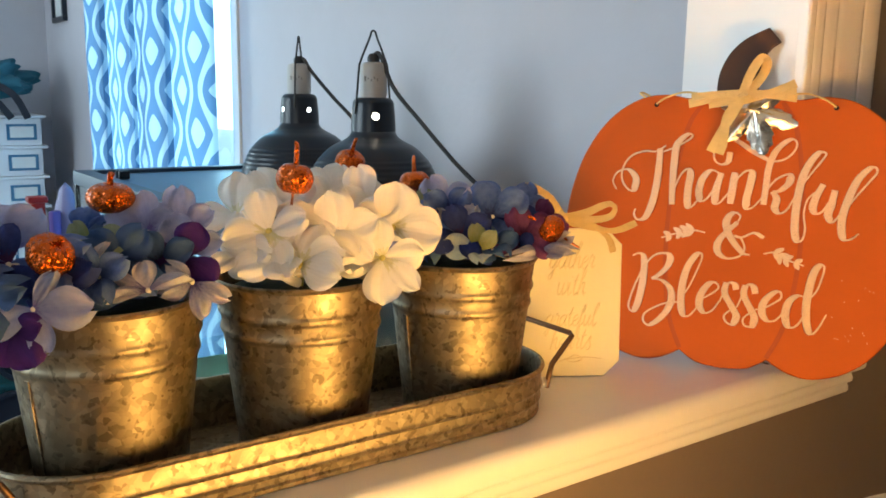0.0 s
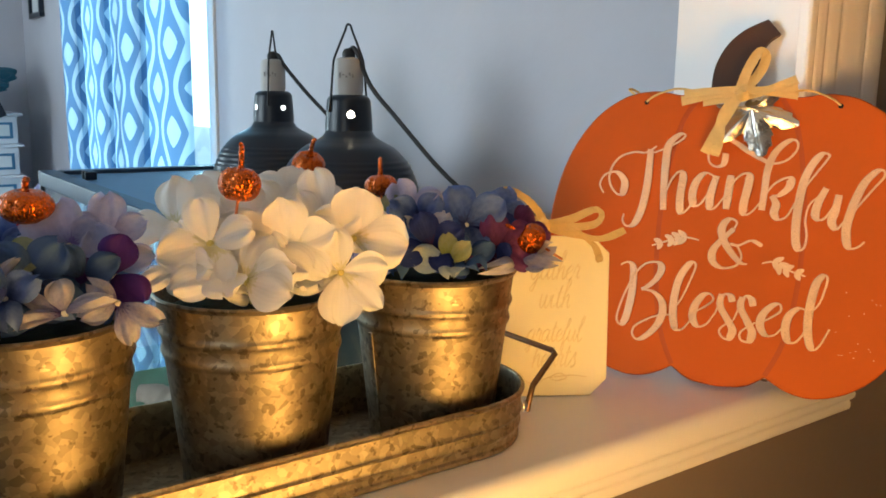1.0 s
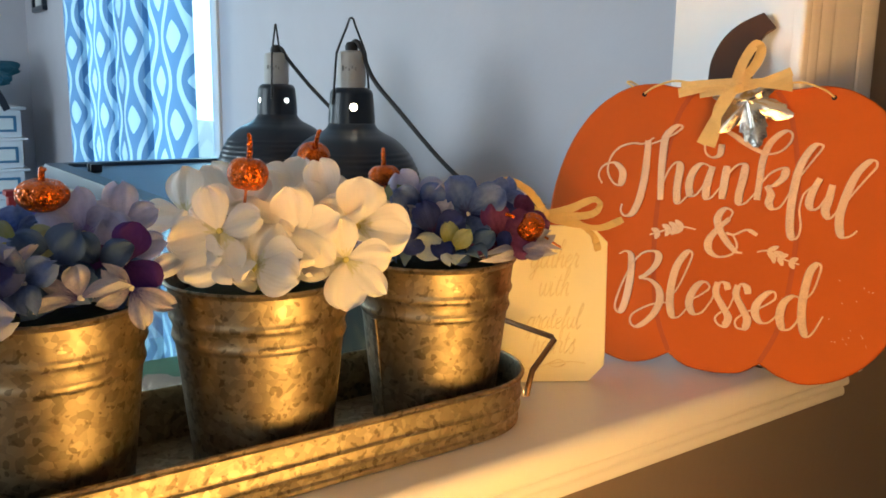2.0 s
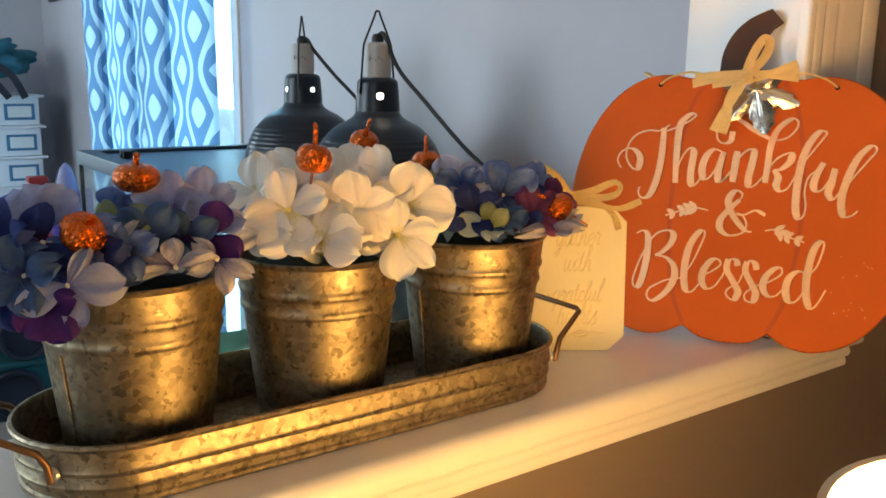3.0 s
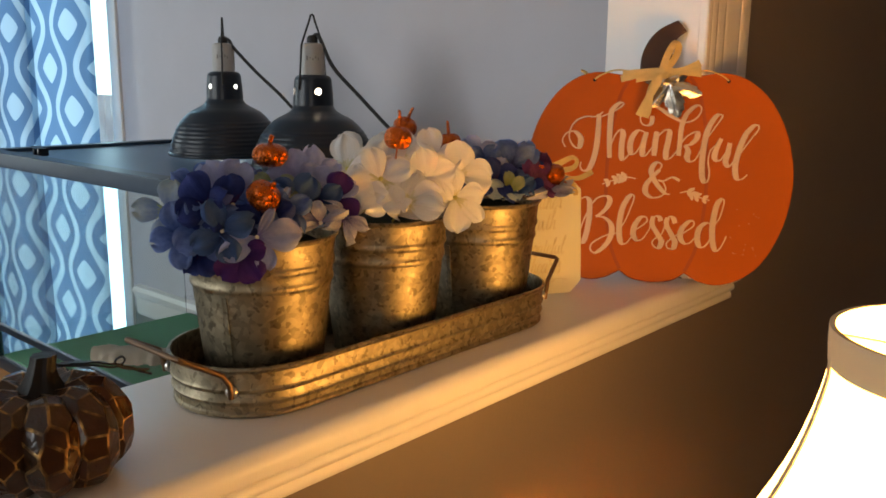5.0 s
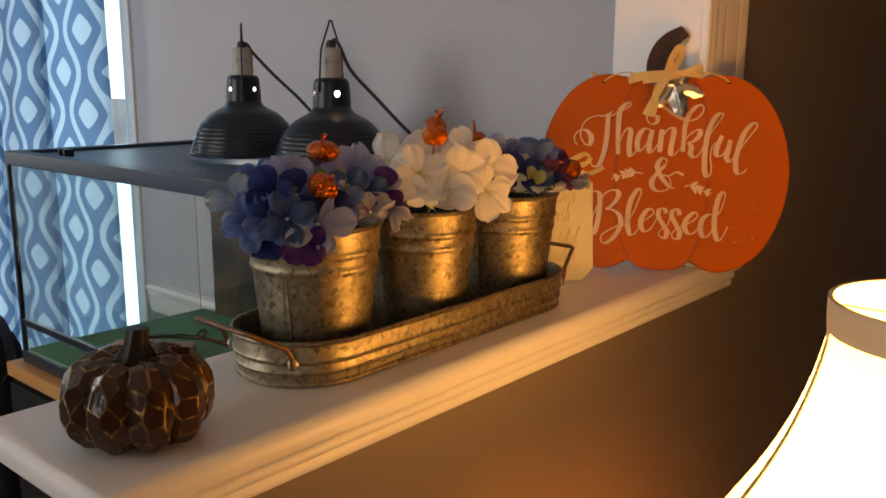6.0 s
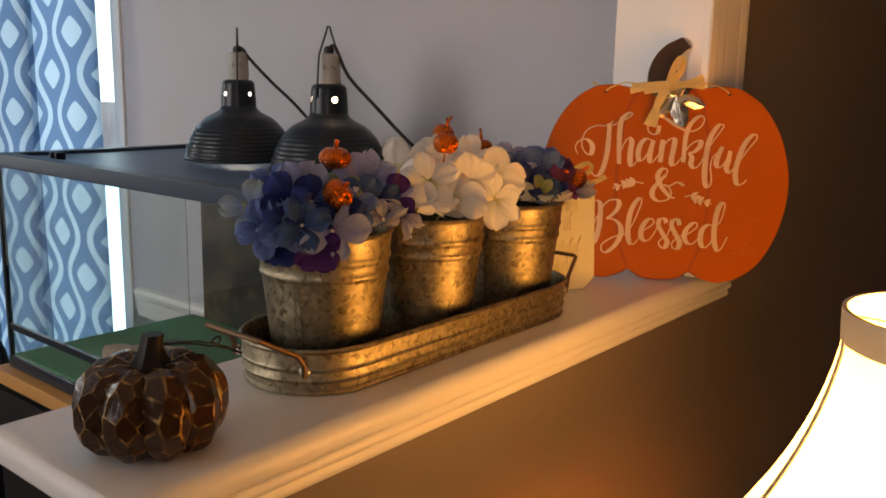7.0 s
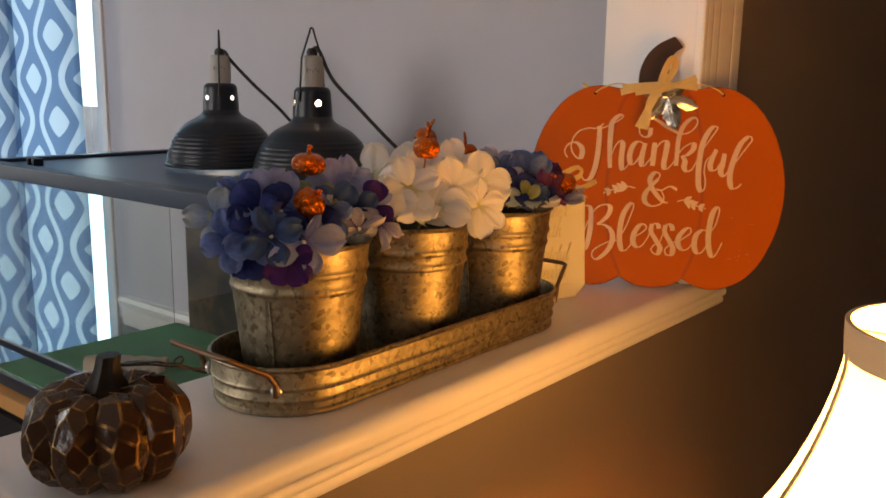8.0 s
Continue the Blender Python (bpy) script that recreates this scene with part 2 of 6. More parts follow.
# Blue daylight is put into the base colour of enamel, frame and screen.
BLACK = mat("black_enamel_blue_lit", (0.008, 0.015, 0.026), 0.32, vary=0.25, scale=40, bump=0.05, spec=0.38)
FRAME = mat("black_plastic_blue_lit", (0.030, 0.055, 0.090), 0.42, vary=0.2, scale=40, bump=0.02, spec=0.3)
MESH = mat("black_screen_blue_lit", (0.060, 0.125, 0.215), 0.42, 0.0, vary=0.2, scale=300, bump=0.04, bump_scale=900, spec=0.3)
CERAMIC = mat("socket_porcelain", (0.46, 0.45, 0.43), 0.5, vary=0.1, scale=60)
STAMP = mat("grey_stamp_ink", (0.27, 0.26, 0.25), 0.6, vary=0.4, scale=300)
CORD = mat("black_cord_rubber", (0.012, 0.012, 0.014), 0.5)
ORANGE = mat("orange_painted_board", (0.53, 0.096, 0.009), 0.62, vary=0.16, scale=22, bump=0.14, bump_scale=120, spec=0.3)
# darker board orange: the soft shade between the lobes, put into colour
CREASE_SHADE = mat("crease_shade_orange", (0.41, 0.066, 0.006), 0.65, vary=0.15, scale=50)
BROWN = mat("brown_painted_stem", (0.055, 0.025, 0.017), 0.55, vary=0.15, scale=40)
LETTER = glitter("cream_glitter_letters", (0.80, 0.56, 0.39), 0.40, 0.30, 2000.0, 1.0)
RAFFIA = mat("raffia_straw", (0.72, 0.50, 0.20), 0.6, vary=0.3, scale=90, bump=0.5, bump_scale=260)
CHROME = mat("silver_foil", (0.80, 0.79, 0.72), 0.24, 1.0, vary=0.05, bump=0.35, bump_scale=130)
CARD = mat("cream_wood_tag", (0.90, 0.80, 0.52), 0.5, vary=0.05, scale=30, bump=0.08)
GOLD = mat("gold_foil_lettering", (0.84, 0.70, 0.40), 0.42, 0.1, bump=0.1)
GLITTER = glitter("orange_glitter", (0.58, 0.120, 0.016), 0.75, 0.25, 1100.0, 1.1)
TWIG = mat("glittered_stem", (0.42, 0.12, 0.03), 0.45, 0.3)
CARVED = mat("dark_carved_wood", (0.046, 0.018, 0.007), 0.20, vary=0.95, scale=90, bump=0.8, bump_scale=75)
RUBBED = rubbed_edges()
STEMWOOD = mat("dark_stem_wood", (0.010, 0.007, 0.006), 0.50, vary=0.3, scale=60, bump=0.3, spec=0.25)
GLASS = glass_mat("tank_glass", (0.95, 0.98, 0.97))
DOORGLASS = glass_mat("door_glass")
TURF = mat("green_reptile_carpet", (0.02, 0.22, 0.095), 0.8, vary=0.3, scale=200, bump=0.6, bump_scale=600)
PINE = mat("orange_pine", (0.62, 0.27, 0.075), 0.5, vary=0.2, scale=14, bump=0.15)
ROCKY = rock_print()
PINKROCK = mat("pale_bark", (0.50, 0.34, 0.25), 0.75, vary=0.2, scale=40, bump=0.5, bump_scale=90)
SHADE = shade_mat()
SHADETRIM = mat("shade_trim_tape", (0.62, 0.50, 0.33), 0.7, vary=0.08, scale=80)
BULB = glowing("bulb_glass", (1.0, 0.93, 0.80), 7.0)
COOLBULB = glowing("cool_bulb_glass", (0.80, 0.93, 1.0), 2.2)
CLOTH = curtain_mat()
WHITEPLASTIC = mat("white_drawer_plastic", (0.62, 0.63, 0.66), 0.45, vary=0.06)
BLUEPLASTIC = mat("blue_label_holder", (0.03, 0.13, 0.24), 0.4)
PAPER = mat("label_paper", (0.6, 0.62, 0.62), 0.8)
TEALCLOTH = mat("teal_jacket_cloth", (0.012, 0.11, 0.16), 0.8, vary=0.4, scale=14, bump=0.4, bump_scale=120)
BLACKCLOTH = mat("black_bag_cloth", (0.010, 0.010, 0.011), 0.9, vary=0.4, scale=30, bump=0.5, bump_scale=300, spec=0.2)
DARKCLOTH = mat("navy_strap_cloth", (0.012, 0.014, 0.025), 0.8, vary=0.3, scale=30)
TEALTOY = mat("teal_toy_plastic", (0.004, 0.068, 0.074), 0.45, vary=0.25)
REDTOY = mat("red_toy_plastic", (0.33, 0.013, 0.011), 0.4)
PURPLETOY = mat("purple_toy_plastic", (0.10, 0.05, 0.24), 0.4, vary=0.3)
PINKTOY = mat("pink_toy_plastic", (0.45, 0.10, 0.22), 0.4)
YELLOWTOY = mat("yellow_toy_plastic", (0.62, 0.36, 0.01), 0.4)
MIST_TOY = mat("lilac_toy_plastic", (0.22, 0.20, 0.34), 0.4, vary=0.2)
CRATE = mat("dark_green_crate_plastic", (0.008, 0.035, 0.03), 0.5, vary=0.2)
DARKWOOD = mat("dark_table_wood", (0.011, 0.009, 0.008), 0.7, vary=0.3, scale=20, spec=0.2)
FOAM = mat("floral_foam", (0.03, 0.045, 0.025), 0.95, vary=0.4, scale=90, bump=0.6)
YELLOWISH = mat("stamen_yellow", (0.60, 0.55, 0.18), 0.7)
STAMENWHITE = mat("stamen_white", (0.72, 0.70, 0.62), 0.7)
GROUND = mat("pale_concrete", (0.52, 0.56, 0.58), 0.9, vary=0.15, scale=6, bump=0.2)
FENCE = mat("white_fence_board", (0.78, 0.81, 0.84), 0.6, vary=0.15)

WHITE_P = petal_mat("white_petal", (0.80, 0.79, 0.75), (0.86, 0.85, 0.82), (0.62, 0.61, 0.38), 0.16)
PURPLE_P = petal_mat("magenta_purple_petal", (0.036, 0.012, 0.105), (0.066, 0.020, 0.16), (0.02, 0.008, 0.08), 0.25)
NAVY_P = petal_mat("navy_blue_petal", (0.009, 0.018, 0.100), (0.025, 0.046, 0.20), (0.03, 0.01, 0.06), 0.25)
LAV_P = petal_mat("lavender_petal", (0.24, 0.28, 0.50), (0.41, 0.45, 0.66), (0.15, 0.13, 0.38), 0.32)
PLUM_P = petal_mat("plum_petal", (0.055, 0.012, 0.055), (0.15, 0.045, 0.14), (0.03, 0.006, 0.03), 0.25)
BLUE_P = petal_mat("periwinkle_petal", (0.040, 0.088, 0.27), (0.16, 0.25, 0.53), (0.025, 0.04, 0.15), 0.35)
PALE_P = petal_mat("pale_blue_green_petal", (0.20, 0.29, 0.46), (0.42, 0.50, 0.50), (0.45, 0.50, 0.12), 0.35)
GREEN_P = petal_mat("lime_green_petal", (0.20, 0.24, 0.07), (0.27, 0.32, 0.22), (0.30, 0.34, 0.04), 0.35)
TEAL_P = petal_mat("slate_blue_petal", (0.032, 0.072, 0.19), (0.062, 0.125, 0.28), (0.02, 0.03, 0.08), 0.3)
MIST_P = petal_mat("greyed_lilac_petal", (0.24, 0.24, 0.40), (0.58, 0.57, 0.64), (0.08, 0.07, 0.20), 0.3)


# ---- mesh helpers ----
def part(name, bm, material, parent=None, label="", smooth=True, at=None):
    """Links a bmesh as one mesh object, under parent where one is given."""
    me = bpy.data.meshes.new(name)
    bmesh.ops.recalc_face_normals(bm, faces=bm.faces[:])
    for f in bm.faces:
        f.smooth = smooth
    bm.to_mesh(me)
    bm.free()
    for k in (material if isinstance(material, (list, tuple)) else (material,)):
        me.materials.append(k)
    if smooth:
        me.set_sharp_from_angle(angle=radians(38))
    ob = new(name, me)
    if at is not None:
        ob.matrix_basis = at
    if smooth and len(me.polygons) < 4000:
        ob.modifiers.new("normals", "WEIGHTED_NORMAL").keep_sharp = True
    if parent is not None:
        ob.parent = parent
    if label:
        ob["label"] = label
    return ob


def empty(name, m=None):
    ob = new(name)
    ob.empty_display_size = 0.05
    if m is not None:
        ob.matrix_basis = m
    return ob


def box(x0, x1, y0, y1, z0, z1, bevel=0.0, bm=None, segments=2):
    own = bm is None
    b = bmesh.new()
    bmesh.ops.create_cube(b, size=1.0)
    for v in b.verts:
        v.co = ((x0 + x1) / 2 + v.co.x * (x1 - x0), (y0 + y1) / 2 + v.co.y * (y1 - y0), (z0 + z1) / 2 + v.co.z * (z1 - z0))
    if bevel:
        bmesh.ops.bevel(b, geom=b.edges[:], offset=bevel, segments=segments, affect="EDGES", profile=0.5)
    if own:
        return b
    join(bm, b)
    return bm


def join(bm, other, m=None):
    """Adds other to bm, moved by m, and frees it."""
    made = {}
    for v in other.verts:
        made[v] = bm.verts.new(m @ v.co if m is not None else v.co)
    for f in other.faces:
        try:
            g = bm.faces.new([made[v] for v in f.verts])
            g.material_index, g.smooth = f.material_index, f.smooth
        except ValueError:
            pass
    other.free()
    return bm


def lathe(profile, steps=48, bm=None, cut=None):
    """Turns (radius, height) pairs round z."""
    b = bm or bmesh.new()
    rings = []
    for r, z in profile:
        if r < 1e-6:
            rings.append([b.verts.new((0, 0, z))] * steps)
        else:
            rings.append([b.verts.new((r * math.cos(2 * math.pi * i / steps), r * math.sin(2 * math.pi * i / steps), z)) for i in range(steps)])
    for lo, hi in zip(rings, rings[1:]):
        for i in range(steps):
            j = (i + 1) % steps
            quad = []
            for v in (lo[i], lo[j], hi[j], hi[i]):
                if v not in quad:
                    quad.append(v)
            if len(quad) > 2 and not (cut and cut(sum((v.co for v in quad), Vector()) / len(quad))):
                b.faces.new(quad)
    return b


def spline(points, steps=8, closed=False):
    """A smooth line through points."""
    p = [Vector(q) for q in points]
    n = len(p)
    out = []
    for i in range(n if closed else n - 1):
        a, b, c, d = (p[(i - 1) % n], p[i], p[(i + 1) % n], p[(i + 2) % n]) if closed else (p[max(i - 1, 0)], p[i], p[i + 1], p[min(i + 2, n - 1)])
        for k in range(steps):
            t = k / steps
            out.append(0.5 * ((2 * b) + (c - a) * t + (2 * a - 5 * b + 4 * c - d) * t * t + (3 * b - a - 3 * c + d) * t ** 3))
    if not closed:
        out.append(p[-1])
    return out


def tube(points, radius, sides=8, bm=None, closed=False, taper=None):
    b = bm or bmesh.new()
    n = len(points)
    rings, up = [], Vector((0.13, 0.31, 0.94))
    for i, q in enumerate(points):
        q = Vector(q)
        d = Vector(points[(i + 1) % n] if closed or i < n - 1 else q) - Vector(points[i - 1] if closed or i > 0 else q)
        d.normalize()
        side = d.cross(up)
        if side.length < 1e-4:
            side = d.cross(Vector((1, 0, 0)))
        side.normalize()
        other = side.cross(d).normalized()
        up = other
        r = radius * (taper(i / max(1, n - 1)) if taper else 1)
        rings.append([b.verts.new(q + r * (math.cos(2 * math.pi * k / sides) * side + math.sin(2 * math.pi * k / sides) * other)) for k in range(sides)])
    pairs = list(zip(rings, rings[1:])) + ([(rings[-1], rings[0])] if closed else [])
    for lo, hi in pairs:
        for k in range(sides):
            b.faces.new((lo[k], lo[(k + 1) % sides], hi[(k + 1) % sides], hi[k]))
    if not closed:
        b.faces.new(rings[0][::-1])
        b.faces.new(rings[-1])
    return b


def ribbon(points, width, facing, thick=0.0006, bm=None, fray=0.0, seed=0):
    """A flat strip with thickness along points; width: a number or a function of 0..1; facing: its broad side's normal."""
    b = bm or bmesh.new()
    rng = random.Random(seed)
    n = len(points)
    rows = []
    for i, q in enumerate(points):
        q = Vector(q)
        d = (Vector(points[min(i + 1, n - 1)]) - Vector(points[max(i - 1, 0)])).normalized()
        side = d.cross(Vector(facing)).normalized()
        nrm = side.cross(d).normalized()
        w = (width(i / (n - 1)) if callable(width) else width) / 2
        row = []
        for k in (-1, -0.33, 0.33, 1):
            lift = (0.0012 * (abs(k) - 0.5) if abs(k) < 1 else 0) + rng.uniform(-fray, fray)
            row.append((b.verts.new(q + side * w * k + nrm * (lift + thick / 2)), b.verts.new(q + side * w * k + nrm * (lift - thick / 2))))
        rows.append(row)
    for lo, hi in zip(rows, rows[1:]):
        for k in range(3):
            b.faces.new((lo[k][0], lo[k + 1][0], hi[k + 1][0], hi[k][0]))
            b.faces.new((lo[k][1], hi[k][1], hi[k + 1][1], lo[k + 1][1]))
        for k in (0, 3):
            b.faces.new((lo[k][0], hi[k][0], hi[k][1], lo[k][1]))
    for row in (rows[0], rows[-1]):
        for k in range(3):
            b.faces.new((row[k][0], row[k][1], row[k + 1][1], row[k + 1][0]))
    return b


def slab(outline, z0, z1, bevel=0.0, bm=None):
    """A flat shape of (x, y) corners, extruded from z0 to z1, its upper edge rounded."""
    b = bmesh.new()
    low = [b.verts.new((x, y, z0)) for x, y in outline]
    face = b.faces.new(low)
    top = bmesh.ops.extrude_face_region(b, geom=[face])
    bmesh.ops.translate(b, verts=[g for g in top["geom"] if isinstance(g, bmesh.types.BMVert)], vec=(0, 0, z1 - z0))
    if bevel:
        rim = [e for e in b.edges if len(e.link_faces) == 2 and abs(e.verts[0].co.z - e.verts[1].co.z) < 1e-6]
        bmesh.ops.bevel(b, geom=rim, offset=bevel, segments=3, affect="EDGES", profile=0.5)
    if bm is None:
        return b
    return join(bm, b)


def sweep(path, profile, bm=None):
    """Runs an (out, height) profile along a level path of (x, y), mitred at corners; out is to the path's left."""
    b = bm or bmesh.new()
    p = [Vector(q) for q in path]
    rings = []
    for i, q in enumerate(p):
        d0 = (q - p[i - 1]).normalized() if i else (p[1] - p[0]).normalized()
        d1 = (p[i + 1] - q).normalized() if i < len(p) - 1 else d0
        n0, n1 = Vector((-d0.y, d0.x)), Vector((-d1.y, d1.x))
        m = (n0 + n1) / (1 + n0.dot(n1))
        rings.append([b.verts.new((q.x + m.x * o, q.y + m.y * o, z)) for o, z in profile])
    for lo, hi in zip(rings, rings[1:]):
        for k in range(len(profile)):
            j = (k + 1) % len(profile)
            b.faces.new((lo[k], lo[j], hi[j], hi[k]))
    b.faces.new(rings[0])
    b.faces.new(rings[-1][::-1])
    return b


# ---- the setting ----
TOP = 1.074        # height of the ledge
HIGH = 2.45


def structure(name, bm, material, label, smooth=False):
    return tagged(part(name, bm, material, None, smooth=smooth), label, "structure", kind="structure")


structure("floor_front", box(-2.6, 2.6, -2.6, 0.60, -0.10, 0.0), CARPET, "brown carpet of the front room")
structure("floor_back", box(-2.6, 0.87, 0.60, 4.6, -0.104, 0.0), CARPET, "brown carpet of the back room")
structure("ceiling", box(-2.6, 2.6, -2.6, 4.6, HIGH, HIGH + 0.1), CEILING, "plain white painted ceiling")
structure("wall_south", box(-2.6, 2.6, -2.72, -2.6, 0, HIGH), TAUPE, "taupe painted wall of the front room")
structure("wall_east", box(2.6, 2.72, -2.6, 0.475, 0, HIGH), TAUPE, "taupe painted side wall of the front room")
structure("wall_west", box(-2.72, -2.6, -0.6, 1.3, 0, HIGH), TAUPE, "plain painted side wall")
structure("wall_west_near", box(-2.72, -2.6, -2.6, -2.0, 0, HIGH), TAUPE, "plain painted side wall of the front room")
structure("wall_west_low", box(-2.72, -2.6, -2.0, -0.6, 0, 0.9), TAUPE, "plain painted wall under the added fill window")
structure("wall_west_top", box(-2.72, -2.6, -2.0, -0.6, 2.1, HIGH), TAUPE, "plain painted wall over the added fill window")
structure("wall_west_far", box(-2.72, -2.6, 3.3, 4.6, 0, HIGH), LAVENDER, "plain painted side wall")
structure("wall_west_sill", box(-2.72, -2.6, 1.3, 3.3, 0, 0.9), LAVENDER, "plain painted side wall under the window")
structure("wall_west_head", box(-2.72, -2.6, 1.3, 3.3, 2.1, HIGH), LAVENDER, "plain painted side wall over the window")
side = tagged(empty("window_1"), "white framed side window of the back room", "window", kind="structure")
sf = bmesh.new()
for y0, y1, z0, z1 in ((1.3, 1.36, 0.9, 2.1), (3.24, 3.3, 0.9, 2.1), (1.36, 3.24, 0.9, 0.96), (1.36, 3.24, 2.04, 2.1), (2.27, 2.33, 0.96, 2.04)):
    box(-2.70, -2.62, y0, y1, z0, z1, 0.004, bm=sf)
part("window_frame", sf, TRIM, side)
# unseen window, added to carry the front room's fill light
side = tagged(empty("fill_window"), "unseen white framed window added to the front room for fill light", "window", kind="structure")
sf = bmesh.new()
for y0, y1, z0, z1 in ((-2.0, -1.94, 0.9, 2.1), (-0.66, -0.6, 0.9, 2.1), (-1.94, -0.66, 0.9, 0.96), (-1.94, -0.66, 2.04, 2.1), (-1.33, -1.27, 0.96, 2.04)):
    box(-2.70, -2.62, y0, y1, z0, z1, 0.004, bm=sf)
part("window_frame", sf, TRIM, side)
structure("wall_north", box(-0.45, 1.0, 4.45, 4.57, 0, HIGH), LAVENDER, "lavender grey end wall of the back room")
structure("wall_north_west", box(-2.6, -1.25, 4.45, 4.57, 0, HIGH), LAVENDER, "lavender grey end wall beside the window")
structure("wall_north_sill", box(-1.25, -0.45, 4.45, 4.57, 0, 0.85), LAVENDER, "lavender grey end wall under the window")
structure("wall_north_head", box(-1.25, -0.45, 4.45, 4.57, 2.1, HIGH), LAVENDER, "lavender grey end wall over the window")
side = tagged(empty("window_3"), "white framed end window of the back room", "window", kind="structure")
sf = bmesh.new()
for x0, x1, z0, z1 in ((-1.25, -1.20, 0.85, 2.1), (-0.50, -0.45, 0.85, 2.1), (-1.20, -0.50, 0.85, 0.90), (-1.20, -0.50, 2.05, 2.1), (-1.20, -0.50, 1.45, 1.49)):
    box(x0, x1, 4.47, 4.55, z0, z1, 0.004, bm=sf)
part("window_frame", sf, TRIM, side)
structure("half_wall", box(-0.075, 0.752, 0.475, 0.598, 0, 1.045), TAUPE, "taupe painted half wall under the white ledge")
structure("wall_between", box(0.752, 2.6, 0.475, 0.598, 0, HIGH), TAUPE, "dark taupe wall beside the white cased opening")
structure("wall_lavender_low", box(0.87, 1.0, 0.598, 2.118, 0, 0.70), LOWER, "grey green painted wall below the chair rail")
structure("wall_lavender", box(0.87, 1.0, 0.598, 2.118, 0.70, HIGH), LAVENDER, "pale lavender grey painted wall behind the tank")
structure("wall_door_head", box(0.87, 1.0, 2.118, 3.45, 2.12, HIGH), LAVENDER, "pale lavender grey wall over the door")
structure("wall_lavender_far", box(0.87, 1.0, 3.45, 4.45, 0, HIGH), LAVENDER, "pale lavender grey wall beyond the curtain")
structure("chair_rail", sweep([(0.87, 0.60), (0.87, 2.085)], [(0, 0.685), (0.009, 0.685), (0.012, 0.694), (0.013, 0.732), (0.020, 0.742), (0.024, 0.754), (0.018, 0.764), (0, 0.766)]), TRIM, "white moulded chair rail on the lavender wall")

# the ledge: a rounded board that runs past the casing, over a stepped moulding
def ledge():
    """A board with a bull nose: rounded wide above, tight below; it runs past the casing."""
    outline = [(-0.131, 0.4455), (0.872, 0.4455), (0.872, 0.472), (0.734, 0.472), (0.734, 0.630), (-0.131, 0.630)]
    b = bmesh.new()
    face = b.faces.new([b.verts.new((x, y, TOP - 0.0225)) for x, y in outline])
    up = bmesh.ops.extrude_face_region(b, geom=[face])
    bmesh.ops.translate(b, verts=[g for g in up["geom"] if isinstance(g, bmesh.types.BMVert)], vec=(0, 0, 0.0225))
    for z, size, steps in ((TOP, 0.0125, 8), (TOP - 0.0225, 0.005, 4)):
        rim = [e for e in b.edges if all(abs(v.co.z - z) < 1e-5 and not (0.73 < v.co.x < 0.74) for v in e.verts)]
        bmesh.ops.bevel(b, geom=rim, offset=size, segments=steps, affect="EDGES", profile=0.5)
    return b


structure("ledge_board", ledge(), TRIM, "white gloss painted ledge board with rounded edge", True)
mould = [(0, 1.0285), (0.0175, 1.0285), (0.0200, 1.0295), (0.0212, 1.0322), (0.0208, 1.0362), (0.0190, 1.0392), (0.0186, 1.0402), (0.0225, 1.0408), (0.0246, 1.0432), (0.0250, 1.0462), (0.0238, 1.0494), (0.0222, 1.0508), (0, 1.0508)]
structure("ledge_moulding", sweep([(-0.077, 0.60), (-0.077, 0.473), (0.852, 0.473)][::-1], mould), TRIM, "white stepped moulding under the ledge", True)
structure("jamb", box(0.738, 0.751, 0.472, 0.602, TOP + 0.0005, HIGH - 0.001, 0.001), TRIM, "white painted jamb at the end of the ledge")
face_ = spline([(x, y, 0) for x, y in ((0.7362, 0.464), (0.7375, 0.4605), (0.743, 0.4592), (0.7445, 0.4598), (0.748, 0.4584), (0.754, 0.4575), (0.758, 0.4584), (0.763, 0.457), (0.771, 0.4556), (0.776, 0.4562), (0.782, 0.4548), (0.794, 0.4532), (0.808, 0.452), (0.8125, 0.453), (0.8155, 0.4514), (0.823, 0.45), (0.833, 0.4498), (0.839, 0.4515), (0.84, 0.455))], 5)
flute = [(0.7362, 0.4715)] + [(q.x, q.y) for q in face_] + [(0.840, 0.4745), (0.752, 0.4745), (0.752, 0.4715)]
structure("casing", slab(flute, TOP + 0.0005, HIGH - 0.001), TRIM, "white fluted casing beside the opening", True)

# patio door, its frame and the outdoors
door = tagged(empty("door_1"), "white framed glass patio door behind the curtain", "door", kind="structure")
df = bmesh.new()
for y0, y1, z0, z1 in ((2.118, 2.164, 0.0, 2.12), (3.36, 3.45, 0.0, 2.12), (2.164, 3.36, 2.04, 2.12), (2.164, 3.36, 0.0, 0.09), (2.68, 2.76, 0.09, 2.04)):
    box(0.862, 0.985, y0, y1, z0, z1, 0.006, bm=df)
part("door_frame", df, TRIM, door)
for y0, y1 in ((2.164, 2.68), (2.76, 3.36)):
    g = part("pane", box(0.93, 0.936, y0, y1, 0.09, 2.04), DOORGLASS, door, smooth=False)
    g.visible_shadow = False
structure("ground", box(-60, 60, -60, 60, -0.30, -0.25), GROUND, "pale concrete ground around the house")
# self-lit sheet added to brighten the outdoor view past the curtain
backdrop = part("backdrop", box(14.0, 14.1, 4, 46, -1.0, 12.0), glowing("backdrop_glow", (0.62, 0.91, 1.0), 1.4), smooth=False)
tagged(backdrop, "glowing sheet in place of the bright outdoors beyond the fence", "backdrop", kind="structure")
fence = tagged(empty("garden_fence"), "white board fence outside the door", "fence")
